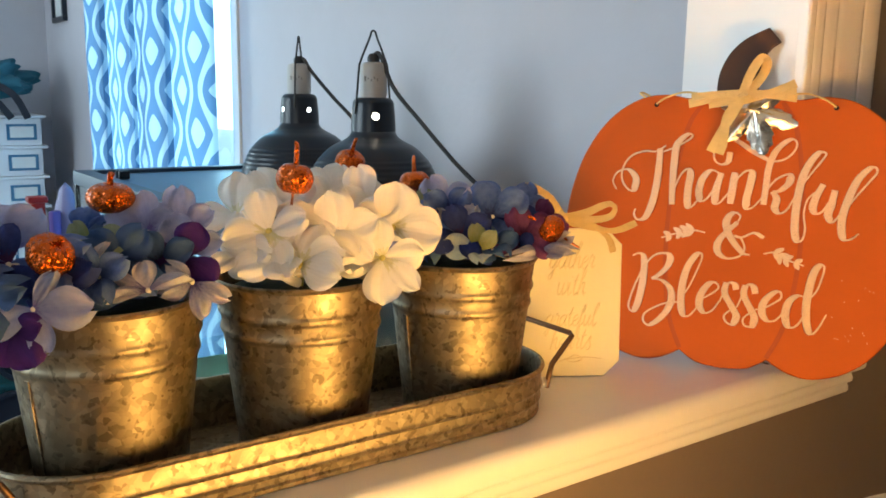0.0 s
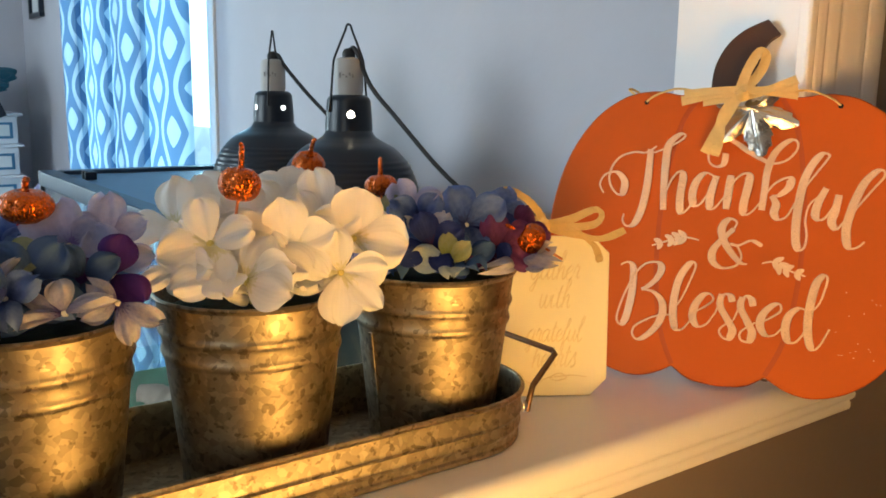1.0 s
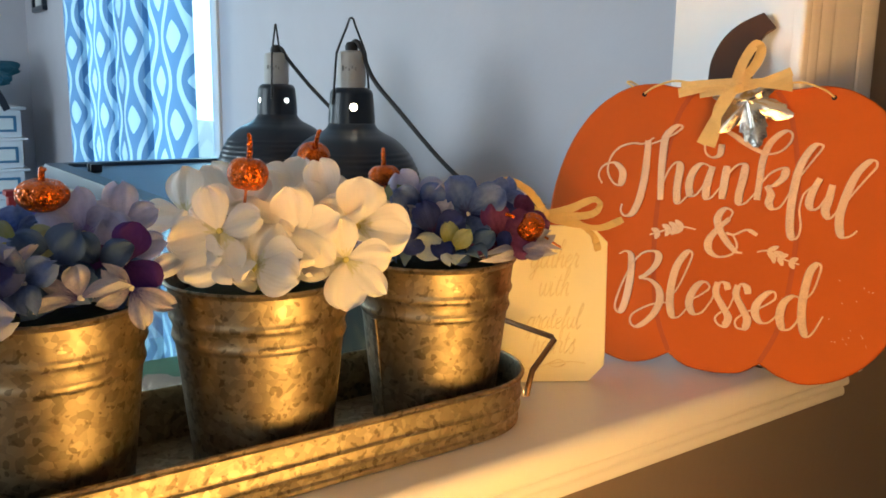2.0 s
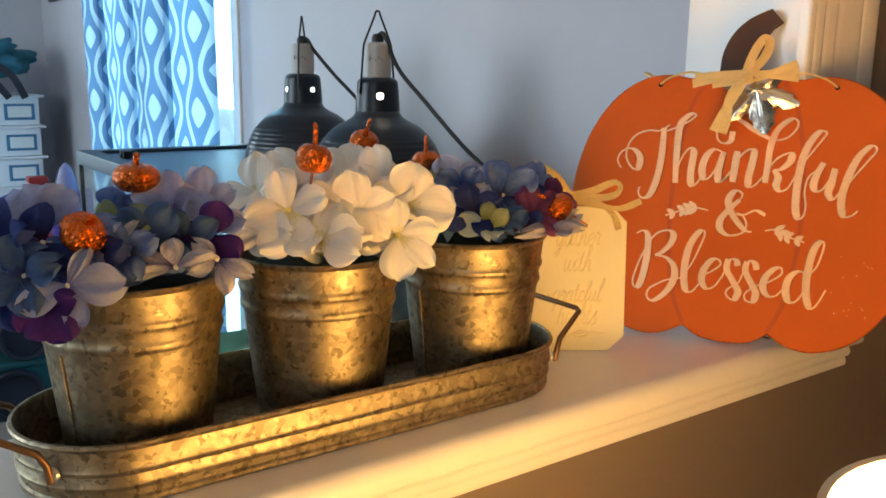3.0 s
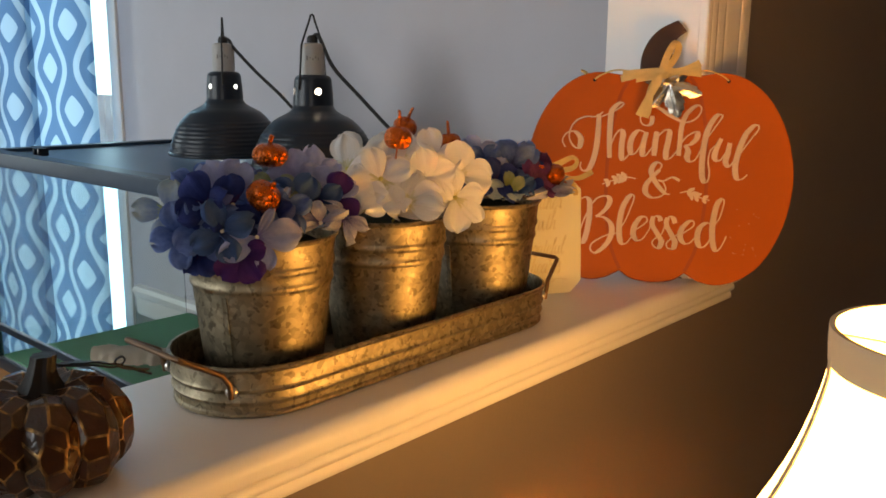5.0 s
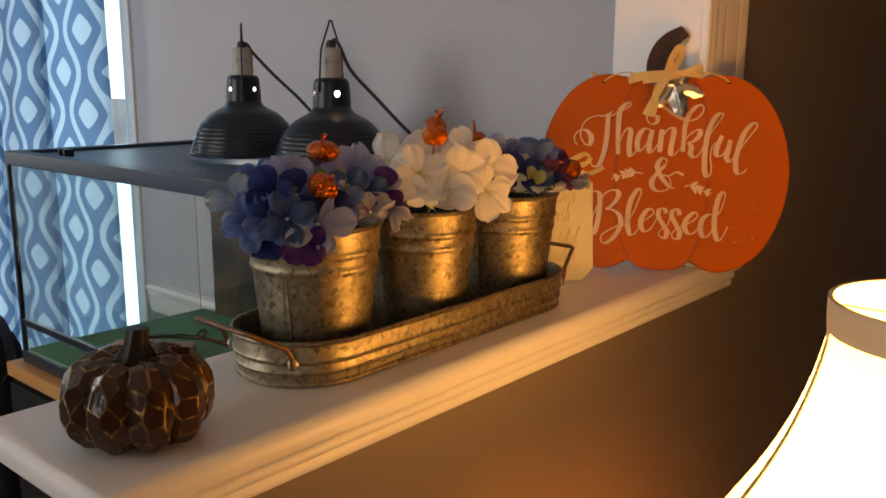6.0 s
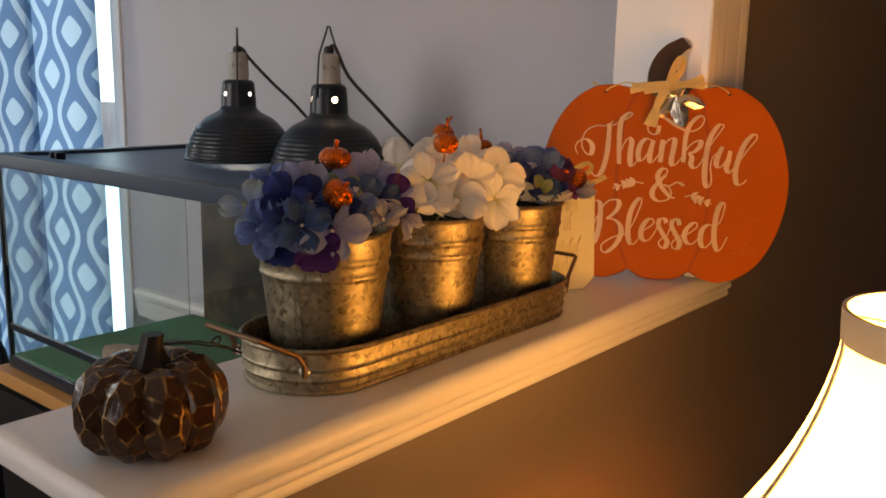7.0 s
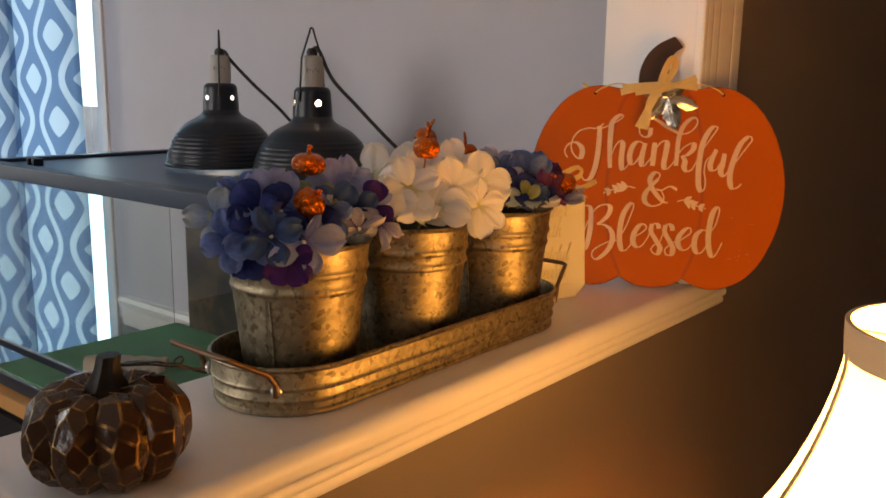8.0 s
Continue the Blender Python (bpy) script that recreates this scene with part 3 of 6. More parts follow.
for i in range(56):
    part("board", box(4.5, 4.53, 2.2 + i * 0.15, 2.335 + i * 0.15, -0.25, 1.06, 0.004), FENCE, fence, smooth=False)
part("rail", box(4.53, 4.57, 2.2, 10.6, 0.7, 0.79, 0.003), FENCE, fence, smooth=False)


# ---- curtain ----
def curtain():
    b = bmesh.new()
    uvl = b.loops.layers.uv.new("UVMap")
    rows = 30
    # one pleat in plan: a shallow open face, then a tuck that folds back behind the next face
    pleat = [(0.764, -0.006), (0.756, 0.045), (0.752, 0.10), (0.762, 0.165), (0.776, 0.225), (0.786, 0.285), (0.794, 0.335), (0.812, 0.353), (0.846, 0.356), (0.866, 0.362), (0.864, 0.372), (0.836, 0.366), (0.792, 0.352)]
    plan = [(0.816, 2.150)]
    for k in range(4):
        plan += [(0.792 + 0.6 * (x - 0.752) + 0.004 * math.sin(3 * k + 9 * dy), 2.162 + 0.35 * k + dy) for x, dy in pleat if k < 3 or dy < 0.2]
    plan = spline([Vector((x, y, 0)) for x, y in plan], 9)
    cols = len(plan) - 1
    steps_ = [(Vector(q) - Vector(p)).length for p, q in zip(plan, plan[1:])]
    first = min(range(cols), key=lambda i: abs(plan[i][1] - 2.240))
    again = min(range(cols), key=lambda i: abs(plan[i][1] - 2.590) + abs(plan[i][0] - 0.794))
    deep = [0.5 * (p[0] + q[0]) > 0.823 for p, q in zip(plan, plan[1:])]
    face = sum(d for d, k in zip(steps_[first:again], deep[first:again]) if not k)
    tuck = sum(d for d, k in zip(steps_[first:again], deep[first:again]) if k)
    runs = [0.0]
    for d, k in zip(steps_, deep):
        runs.append(runs[-1] + d * ((0.568 - face) / tuck if k else 1.0))
    us = [r - runs[first] + 0.177 for r in runs]
    grid = []
    for i in range(cols + 1):
        k = i / cols
        col = []
        for j in range(rows + 1):
            z = 0.02 + 2.17 * j / rows
            sway = 0.006 * math.sin(z * 2.1 + k * 7) * (1 - z / 2.3)
            col.append(b.verts.new((plan[i][0] + sway, plan[i][1] + 0.008 * math.sin(z * 1.7 + k * 5) * k, z)))
        grid.append(col)
    for i in range(cols):
        for j in range(rows):
            f = b.faces.new((grid[i][j], grid[i + 1][j], grid[i + 1][j + 1], grid[i][j + 1]))
            for loop, (k, l) in zip(f.loops, ((i, j), (i + 1, j), (i + 1, j + 1), (i, j + 1))):
                loop[uvl].uv = (us[k] - 0.035, 2.17 * l / rows)
    ob = tagged(empty("curtain"), "slate blue and white ogee patterned curtain, drawn across the door", "curtain")
    part("panel", b, CLOTH, ob)
    part("rod", tube([(0.80, 2.0, 2.2), (0.80, 3.5, 2.2)], 0.011, 12), BLACK, ob)
    for y in (2.03, 3.47):
        part("bracket", box(0.79, 0.869, y - 0.01, y + 0.01, 2.17, 2.19, 0.002), BLACK, ob)
    return ob


curtain()


# ---- reptile tank on its stand ----
TX0, TX1, TY0, TY1, TZ0, TZ1 = 0.385, 0.842, 0.888, 1.802, 0.722, 1.174


def tank_stand():
    ob = tagged(empty("tank_stand"), "dark stand with an orange pine top under the reptile tank", "stand")
    part("top", box(0.362, 0.858, 0.850, 1.832, 0.69, 0.7205, 0.003), PINE, ob)
    part("body", box(0.372, 0.850, 0.862, 1.822, 0.06, 0.69, 0.004), DARKWOOD, ob, "dark cabinet body")
    part("plinth", box(0.392, 0.842, 0.872, 1.812, 0.0, 0.06), DARKWOOD, ob)
    for y in (0.870, 1.346):
        door_ = part("door", box(0.358, 0.3715, y, y + 0.468, 0.075, 0.68, 0.003), DARKWOOD, ob, "dark cabinet door")
        part("knob", lathe([(0, 0), (0.006, 0), (0.006, 0.012), (0.013, 0.018), (0.010, 0.026), (0, 0.027)], 16), RIVET, door_, at=pose(0.358, y + (0.43 if y < 1 else 0.038), 0.42, 0, -90, 0))


def tank():
    ob = tagged(empty("reptile_tank"), "black framed glass reptile tank with screen lid and green carpet", "terrarium")
    for name, z0, z1, lip in (("top_frame", TZ1 - 0.028, TZ1, 0.034), ("bottom_frame", TZ0, TZ0 + 0.026, 0.018)):
        f = bmesh.new()
        box(TX0, TX0 + lip, TY0, TY1, z0, z1, 0.003, bm=f)
        box(TX1 - lip, TX1, TY0, TY1, z0, z1, 0.003, bm=f)
        box(TX0 + lip, TX1 - lip, TY0, TY0 + lip, z0, z1, 0.003, bm=f)
        box(TX0 + lip, TX1 - lip, TY1 - lip, TY1, z0, z1, 0.003, bm=f)
        # top frame: plastic with blue daylight in its colour; bottom frame: the enamel
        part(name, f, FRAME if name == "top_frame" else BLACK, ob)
    for x in (TX0 + 0.001, TX1 - 0.013):
        for y in (TY0 + 0.001, TY1 - 0.013):
            if x > 0.8 and y > 1.7:
                continue
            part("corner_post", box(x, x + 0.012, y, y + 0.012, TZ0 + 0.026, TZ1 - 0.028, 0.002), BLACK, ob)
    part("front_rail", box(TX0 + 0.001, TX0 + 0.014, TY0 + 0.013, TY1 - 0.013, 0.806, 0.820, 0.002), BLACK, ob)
    for x0, x1, y0, y1 in ((TX0 + 0.005, TX0 + 0.010, TY0 + 0.014, TY1 - 0.014), (TX0 + 0.014, TX1 - 0.014, TY0 + 0.005, TY0 + 0.010), (TX0 + 0.014, TX1 - 0.014, TY1 - 0.010, TY1 - 0.005)):
        g = part("pane", box(x0, x1, y0, y1, TZ0 + 0.026, TZ1 - 0.028), GLASS, ob, smooth=False)
        g.visible_shadow = False
    part("back_panel", box(TX1 - 0.010, TX1 - 0.004, TY0 + 0.014, 1.738, TZ0 + 0.02, TZ1 - 0.028), ROCKY, ob, "brown rock print background")
    part("floor_mat", box(TX0 + 0.012, TX1 - 0.012, TY0 + 0.012, TY1 - 0.012, TZ0 + 0.004, TZ0 + 0.030, 0.003), TURF, ob, "green reptile carpet")
    lid = part("lid_screen", box(TX0 + 0.034, TX1 - 0.034, TY0 + 0.034, TY1 - 0.034, TZ1 - 0.010, TZ1 - 0.006), MESH, ob, "fine black screen, blue daylight in its colour", smooth=False)
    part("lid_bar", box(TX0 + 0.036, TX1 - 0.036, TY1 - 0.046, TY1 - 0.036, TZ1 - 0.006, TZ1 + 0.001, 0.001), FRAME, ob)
    clip = bmesh.new()
    for y in (1.625, 1.645):
        box(0.428, 0.448, y, y + 0.008, TZ1 - 0.005, TZ1 + 0.010, 0.002, bm=clip)
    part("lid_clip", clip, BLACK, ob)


tank_stand()
tank()


def bark():
    """A long curved slab of pale bark lying on the mat."""
    ob = tagged(empty("bark_slab", pose(0.560, 1.560, TZ0 + 0.030, 0, 0, -55) @ Matrix.Diagonal((0.5, 1, 1, 1))), "pale pinkish curved bark slab on the green mat", "wood")
    b = bmesh.new()
    rows_ = []
    for i in range(25):
        x = -0.17 + 0.34 * i / 24
        half = 0.034 * (1 - 0.55 * abs(i / 12 - 1) ** 3) + 0.004 * math.sin(i * 1.7)
        arch = [(half * math.cos(a), 0.001 + 0.026 * math.sin(a) + 0.002 * math.sin(i + 3 * a)) for a in [math.pi * j / 10 for j in range(11)]]
        inner = [(y * 0.84, z * 0.72) for y, z in arch[::-1]]
        rows_.append([b.verts.new((x, y, max(0.0, z))) for y, z in arch + inner])
    n = len(rows_[0])
    for lo, hi in zip(rows_, rows_[1:]):
        for j in range(n):
            b.faces.new((lo[j], lo[(j + 1) % n], hi[(j + 1) % n], hi[j]))
    b.faces.new(rows_[0][::-1])
    b.faces.new(rows_[-1])
    part("slab", b, PINKROCK, ob)


bark()


def heat_lamp(x, y, turn, bulb, label, first, far, lift=0.0, hole=0.0053):
    """A black ribbed dome lamp with a porcelain socket, a wire bail and a cord."""
    ob = tagged(empty("heat_lamp", pose(x, y, TZ1 - 0.002 + lift, 0, 0, turn)), label, "lamp")
    prof = [(0.1045, 0.000), (0.107, 0.002), (0.107, 0.005), (0.1035, 0.007)]
    bell = spline([Vector(q) for q in ((0.1035, 0.007, 0), (0.0985, 0.029, 0), (0.0895, 0.051, 0), (0.0800, 0.065, 0), (0.0645, 0.080, 0), (0.0470, 0.0895, 0), (0.0375, 0.096, 0), (0.0325, 0.104, 0))], 16)
    for q in bell[1:]:
        low_ = max(0.0, min(1.0, (0.068 - q[1]) / 0.006))
        prof.append((q[0] + 0.0005 * low_ * math.sin(2 * math.pi * q[1] / 0.0075), q[1]))
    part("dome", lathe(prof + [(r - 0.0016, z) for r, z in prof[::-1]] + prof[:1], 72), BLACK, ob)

    def holes(c):
        a = math.atan2(c.y, c.x)
        a -= radians(first - turn)
        near = round(a / (math.pi / 2)) * math.pi / 2
        return (c.z - 0.127) ** 2 + (0.033 * (a - near)) ** 2 < hole ** 2
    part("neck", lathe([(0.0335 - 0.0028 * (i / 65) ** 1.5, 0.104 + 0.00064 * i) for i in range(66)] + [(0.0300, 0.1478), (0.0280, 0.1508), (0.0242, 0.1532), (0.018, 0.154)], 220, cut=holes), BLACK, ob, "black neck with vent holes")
    inner = [(r - 0.0030, z) for r, z in prof[3:-4]]
    part("reflector", lathe(inner + [(r - 0.0008, z) for r, z in inner[::-1]] + inner[:1], 48), RIVET, ob, "bright metal reflector")
    part("bulb", lathe([(0, 0.012), (0.020, 0.016), (0.030, 0.032), (0.031, 0.05), (0.0295, 0.09), (0.0295, 0.14), (0, 0.142)], 32), bulb, ob, "lit bulb")
    part("socket", lathe([(0, 0.153), (0.0195, 0.153), (0.0195, 0.156), (0.0205, 0.158), (0.0200, 0.198), (0.0185, 0.203), (0.012, 0.205), (0, 0.205)], 32), CERAMIC, ob, "grey white porcelain socket")
    part("strain_relief", lathe([(0, 0.204), (0.009, 0.204), (0.009, 0.212), (0.006, 0.217), (0, 0.218)], 20), CORD, ob)
    bail = [(-0.0345, 0, 0.130), (-0.031, 0, 0.155), (-0.027, 0, 0.195), (-0.024, 0, 0.206), (-0.007, 0, 0.240), (-0.003, 0, 0.249), (0.003, 0, 0.249), (0.007, 0, 0.240), (0.024, 0, 0.206), (0.027, 0, 0.195), (0.031, 0, 0.155), (0.0345, 0, 0.130)]
    part("wire_bail", tube(spline(bail, 5), 0.0016, 8), CORD, ob)
    marks = bmesh.new()
    for i in range(5):
        box(-0.010 + 0.0045 * i, -0.0075 + 0.0045 * i, -0.0206, -0.0200, 0.177 + 0.003 * (i % 2), 0.184 - 0.002 * (i % 3), bm=marks)
    part("stamped_mark", marks, STAMP, ob, smooth=False, at=pose(0, 0, 0, 0, 0, -turn - 40))
    inv = ob.matrix_basis.inverted()
    line = spline([inv @ Vector(q) for q in ((x, y, TZ1 + 0.206), (x + 0.002, y - 0.003, TZ1 + 0.2145), (x + 0.006, y - 0.011, TZ1 + 0.2115), *far)], 8)
    part("cord", tube(line, 0.0032, 8), CORD, ob)
    return ob


heat_lamp(0.671, 1.373, 50, COOLBULB, "black ribbed dome heat lamp, lit, on the tank lid", 274,
          [(0.682, 1.352, 1.370), (0.701, 1.313, 1.328), (0.722, 1.272, 1.288), (0.750, 1.205, 1.222), (0.772, 1.11, 1.180), (0.778, 0.97, 1.1785), (0.774, 0.884, 1.168), (0.770, 0.872, 1.05), (0.770, 0.868, 0.8)], 0.0038, 0.0042)
heat_lamp(0.664, 1.111, 8, BULB, "black ribbed dome heat lamp with bright vent holes", 245,
          [(0.680, 1.079, 1.339), (0.700, 1.039, 1.293), (0.726, 0.987, 1.236), (0.746, 0.947, 1.200), (0.755, 0.905, 1.1785), (0.756, 0.878, 1.150), (0.756, 0.872, 1.0), (0.756, 0.868, 0.8)])


# ---- tray with three pails ----
TRAY = pose(0.268, 0.5475, TOP, 0, 0, -0.3)


def stadium(half, r, z, steps=20):
    """A level ring: two half circles of radius r, their far points at +-half."""
    c = half - r
    out = []
    for i in range(steps + 1):
        a = -math.pi / 2 + math.pi * i / steps
        out.append((c + r * math.cos(a), r * math.sin(a), z))
    for i in range(steps + 1):
        a = math.pi / 2 + math.pi * i / steps
        out.append((-c + r * math.cos(a), r * math.sin(a), z))
    return out


def shell(rings, bm=None, floor=False):
    b = bm or bmesh.new()
    vs = [[b.verts.new(p) for p in ring] for ring in rings]
    for lo, hi in zip(vs, vs[1:]):
        n = len(lo)
        for i in range(n):
            b.faces.new((lo[i], lo[(i + 1) % n], hi[(i + 1) % n], hi[i]))
    if floor:
        b.faces.new(vs[0][::-1])
        b.faces.new(vs[-1])
    return b


def tray():
    ob = tagged(empty("tray", TRAY), "long galvanised metal tray with rounded ends on the ledge", "tray")
    walls = [(0.0, 0.0005), (0.0012, 0.0015), (0.0012, 0.004), (0.0, 0.0055), (0.0005, 0.010), (0.0020, 0.0115), (0.0026, 0.0135), (0.0016, 0.0155), (0.0012, 0.020), (0.0028, 0.0215), (0.0034, 0.0235), (0.0024, 0.0255), (0.0022, 0.036),
             (0.0042, 0.0375), (0.0050, 0.0392), (0.0042, 0.0408), (0.0022, 0.0412), (0.0012, 0.0395), (0.0006, 0.030), (-0.0006, 0.0025)]
    part("body", shell([stadium(0.2095 + o, 0.0625 + o, z) for o, z in walls], floor=True), STEEL, ob)
    for side in (-1, 1):
        for y in (-0.041, 0.041):
            lug = lathe([(0, 0.0), (0.0048, 0.0), (0.0048, 0.0012), (0.0034, 0.003), (0, 0.0042)], 16)
            a = math.atan2(y, 0.047)
            part("rivet", lug, RIVET, ob, at=pose(side * (0.1485 + 0.0655 * math.cos(a)), 0.0655 * math.sin(a), 0.023, 0, 90, math.degrees(a) if side > 0 else 180 - math.degrees(a)))
        a = math.atan2(0.041, 0.047)
        px, py = 0.1485 + 0.0685 * math.cos(a), 0.0685 * math.sin(a)
        loop = [(px, -py, 0.019), (px + 0.0015, -py - 0.001, 0.030), (px + 0.006, -py + 0.001, 0.038), (0.2365, -0.035, 0.0555), (0.2385, -0.030, 0.0565), (0.2385, 0.030, 0.0565), (0.2365, 0.035, 0.0555), (px + 0.006, py - 0.001, 0.038), (px + 0.0015, py + 0.001, 0.030), (px, py, 0.019)]
        part("handle", tube([(side * x, y, z) for x, y, z in loop], 0.0023, 10), WIRE, ob, "bronze wire handle")
    return ob


def pail(m, label):
    ob = tagged(empty("pail", m), label, "pail", group="pails in the tray")
    h, r0, r1 = 0.1262, 0.0458, 0.0598
    prof = [(0, 0.003), (r0 - 0.002, 0.003), (r0, 0.0), (r0 + 0.0009, 0.0015), (r0 + 0.0004, 0.004)]

    def at(k, o=0.0):
        return (r0 + (r1 - r0) * k + o, h * k)
    prof += [at(0.15), at(0.4), at(0.67), at(0.685, 0.0010), at(0.703, 0.0017), at(0.721, 0.0010), at(0.738), at(0.778), at(0.793, 0.0010), at(0.810, 0.0017), at(0.828, 0.0010), at(0.845), at(0.91), at(0.965),
             at(0.975, 0.0015), at(0.99, 0.0024), at(1.0, 0.0016), at(0.998, 0.0), at(0.98, -0.0008), at(0.7, -0.001), at(0.1, -0.001), (0, 0.0115)]
    part("body", lathe(prof, 72), STEEL, ob)
    seam = bmesh.new()
    line = [Vector((r0 + (r1 - r0) * k + 0.0006, 0, h * k)) for k in (0.02, 0.3, 0.66)]
    ribbon(line, 0.004, (1, 0, 0.1), 0.0008, bm=seam)
    part("seam", seam, STEEL, ob, at=pose(0, 0, 0, 0, 0, 192))
    part("foam", lathe([(0, 0.090), (0.0515, 0.090), (0.0545, 0.112), (0.04, 0.119), (0, 0.122)], 32), FOAM, ob, "dark floral foam")
    return ob


tray()
PAILS = [(0.1335, 0.5495), (0.268, 0.547), (0.409, 0.5445)]
for (x, y), turn, text in zip(PAILS, (10, 150, -9), ("galvanised metal pail of blue and purple flowers", "galvanised metal pail of white flowers", "galvanised metal pail of periwinkle and plum flowers")):
    pail(pose(x, y, TOP + 0.0048, 0, 0, turn), text)


# ---- silk flowers ----
def petal_mesh(name, material, seed, wide, ruffle, cup, notch):
    """One petal along +x, length 1, facing +z."""
    rng = random.Random(seed)
    b = bmesh.new()
    uvl = b.loops.layers.uv.new("UVMap")
    nu, nv = 10, 10
    ph = [rng.uniform(0, 6.28) for _ in range(4)]
    grid = []
    for i in range(nv + 1):
        v = i / nv
        row = []
        half = wide * ((0.16 + 0.84 * math.sin(math.pi / 2 * v / 0.62) ** 1.1) if v < 0.62 else math.sqrt(max(0.05, 1 - ((v - 0.62) / 0.395) ** 2)))
        for j in range(nu + 1):
            u = 2 * j / nu - 1
            x = v - notch * (1 - abs(u)) ** 2 * v ** 6 + 0.03 * math.sin(3 * u + ph[0]) * v
            z = cup * (0.9 * math.sin(2.4 * v) - 0.45 * u * u * v - 0.9 * v ** 4) - 0.05 * math.exp(-(u * 6) ** 2) * math.sin(math.pi * v)
            z += ruffle * v * v * (math.sin(4.2 * u + ph[1]) * 0.5 + math.sin(7.5 * u + 3 * v + ph[2]) * 0.35) * (0.4 + abs(u))
            row.append(b.verts.new((x, half * u, z)))
        grid.append(row)
    for i in range(nv):
        for j in range(nu):
            f = b.faces.new((grid[i][j], grid[i][j + 1], grid[i + 1][j + 1], grid[i + 1][j]))
            f.smooth = True
            for loop, (k, l) in zip(f.loops, ((i, j), (i, j + 1), (i + 1, j + 1), (i + 1, j))):
                loop[uvl].uv = (l / nu, k / nv)
    me = bpy.data.meshes.new(name)
    b.to_mesh(me)
    b.free()
    me.materials.append(material)
    return me


KINDS = {}
for kind_, material, wide, ruffle, cup, notch in (("white", WHITE_P, 0.50, 0.18, 0.10, 0.02), ("purple", PURPLE_P, 0.52, 0.16, 0.12, 0.03), ("navy", NAVY_P, 0.50, 0.22, 0.20, 0.04), ("lavender", LAV_P, 0.48, 0.20, 0.14, 0.05), ("blue", BLUE_P, 0.46, 0.28, 0.20, 0.05),
                                                  ("pale", PALE_P, 0.46, 0.20, 0.16, 0.05), ("green", GREEN_P, 0.46, 0.10, 0.16, 0.0), ("plum", PLUM_P, 0.50, 0.26, 0.18, 0.05), ("slate", TEAL_P, 0.48, 0.26, 0.22, 0.04), ("mist", MIST_P, 0.55, 0.55, 0.24, 0.06)):
    KINDS[kind_] = [petal_mesh("petal", material, 7 * k + len(KINDS), wide * (0.92 + 0.06 * k), ruffle, cup, notch) for k in range(4)]


def floret(parent, kind, at, facing, size, *petals):
    """A flower head: a small button with petals round it, turned to face a direction. Each petal: its angle (90 is up), length, lift in degrees and width."""
    rng = random.Random(int(at[0] * 1000) * 31 + int(at[2] * 1000))
    z = Vector(facing).normalized()
    m = Matrix.Translation(at) @ z.to_track_quat("Z", "Y").to_matrix().to_4x4()
    inv = parent.matrix_basis.inverted()
    b = lathe([(0, -0.012), (0.0011, -0.011), (0.0012, -0.001), (0.0019, 0.0004), (0.0022, 0.0016), (0.0015, 0.0028), (0, 0.0032)], 10)
    if kind != "white":
        b.transform(Matrix.Diagonal((0.75, 0.75, 0.75, 1)))
    head = part("floret", b, YELLOWISH if kind == "white" else STAMENWHITE, parent, at=inv @ m)
    for k, (angle, long, lift, broad) in enumerate(petals):
        s = size * long
        twist, lift = rng.uniform(-10, 10), -lift + rng.uniform(-5, 5)
        mesh = rng.choice(KINDS[kind])
        for _ in range(5):
            place = pose(0, 0, 0.0008 + 0.0012 * (k % 2), 0, 0, angle) @ pose(0.0012, 0, 0, twist, lift, 0) @ Matrix.Diagonal((s, s * broad, s, 1))
            if z.z <= 0.22 or (m @ place @ Vector((1, 0, 0))).z > 1.2135:
                break
            lift -= 22
        else:
            continue
        p = new("petal", mesh)
        p.parent = head
        p.matrix_basis = place
    return head


def glitter_pumpkin(at, r, tilt=(0, 0), stem=0.012, stick=0.018, flat=0.86):
    """A small glittered foam pumpkin on a wire pick."""
    ob = tagged(empty("pumpkin_pick", Matrix.Translation(at) @ pose(0, 0, 0, tilt[0], tilt[1], 20 * at[0] * 100)), "small orange glitter pumpkin on a pick among the flowers", "ornament", group="glitter pumpkins")
    b = bmesh.new()
    bmesh.ops.create_uvsphere(b, u_segments=48, v_segments=24, radius=1)
    for v in b.verts:
        a = math.atan2(v.co.y, v.co.x)
        rho = math.hypot(v.co.x, v.co.y)
        k = 1 - 0.075 * (0.5 + 0.5 * math.cos(8 * a)) ** 2 * rho
        dip = 0.26 * math.exp(-(rho / 0.33) ** 2)
        v.co = Vector((v.co.x * r * k, v.co.y * r * k, (v.co.z * flat - math.copysign(dip * flat / 0.86, v.co.z)) * r))
    part("body", b, GLITTER, ob)
    s = [(0, 0, 0.45 * r), (0.0004, 0, r), (0.0012, 0.0004, r * 0.6 + stem), (0.0026, 0.001, r * 0.7 + stem)]
    part("stem", tube(spline(s, 4), 0.0015, 8, taper=lambda t: 1.3 - 0.5 * t), GLITTER, ob, "glittered stem")
    part("pick", tube([(0, 0, -0.5 * r), (0, 0, -0.8 * r - stick)], 0.0009, 6), TWIG, ob, "thin pick wire")
    return ob


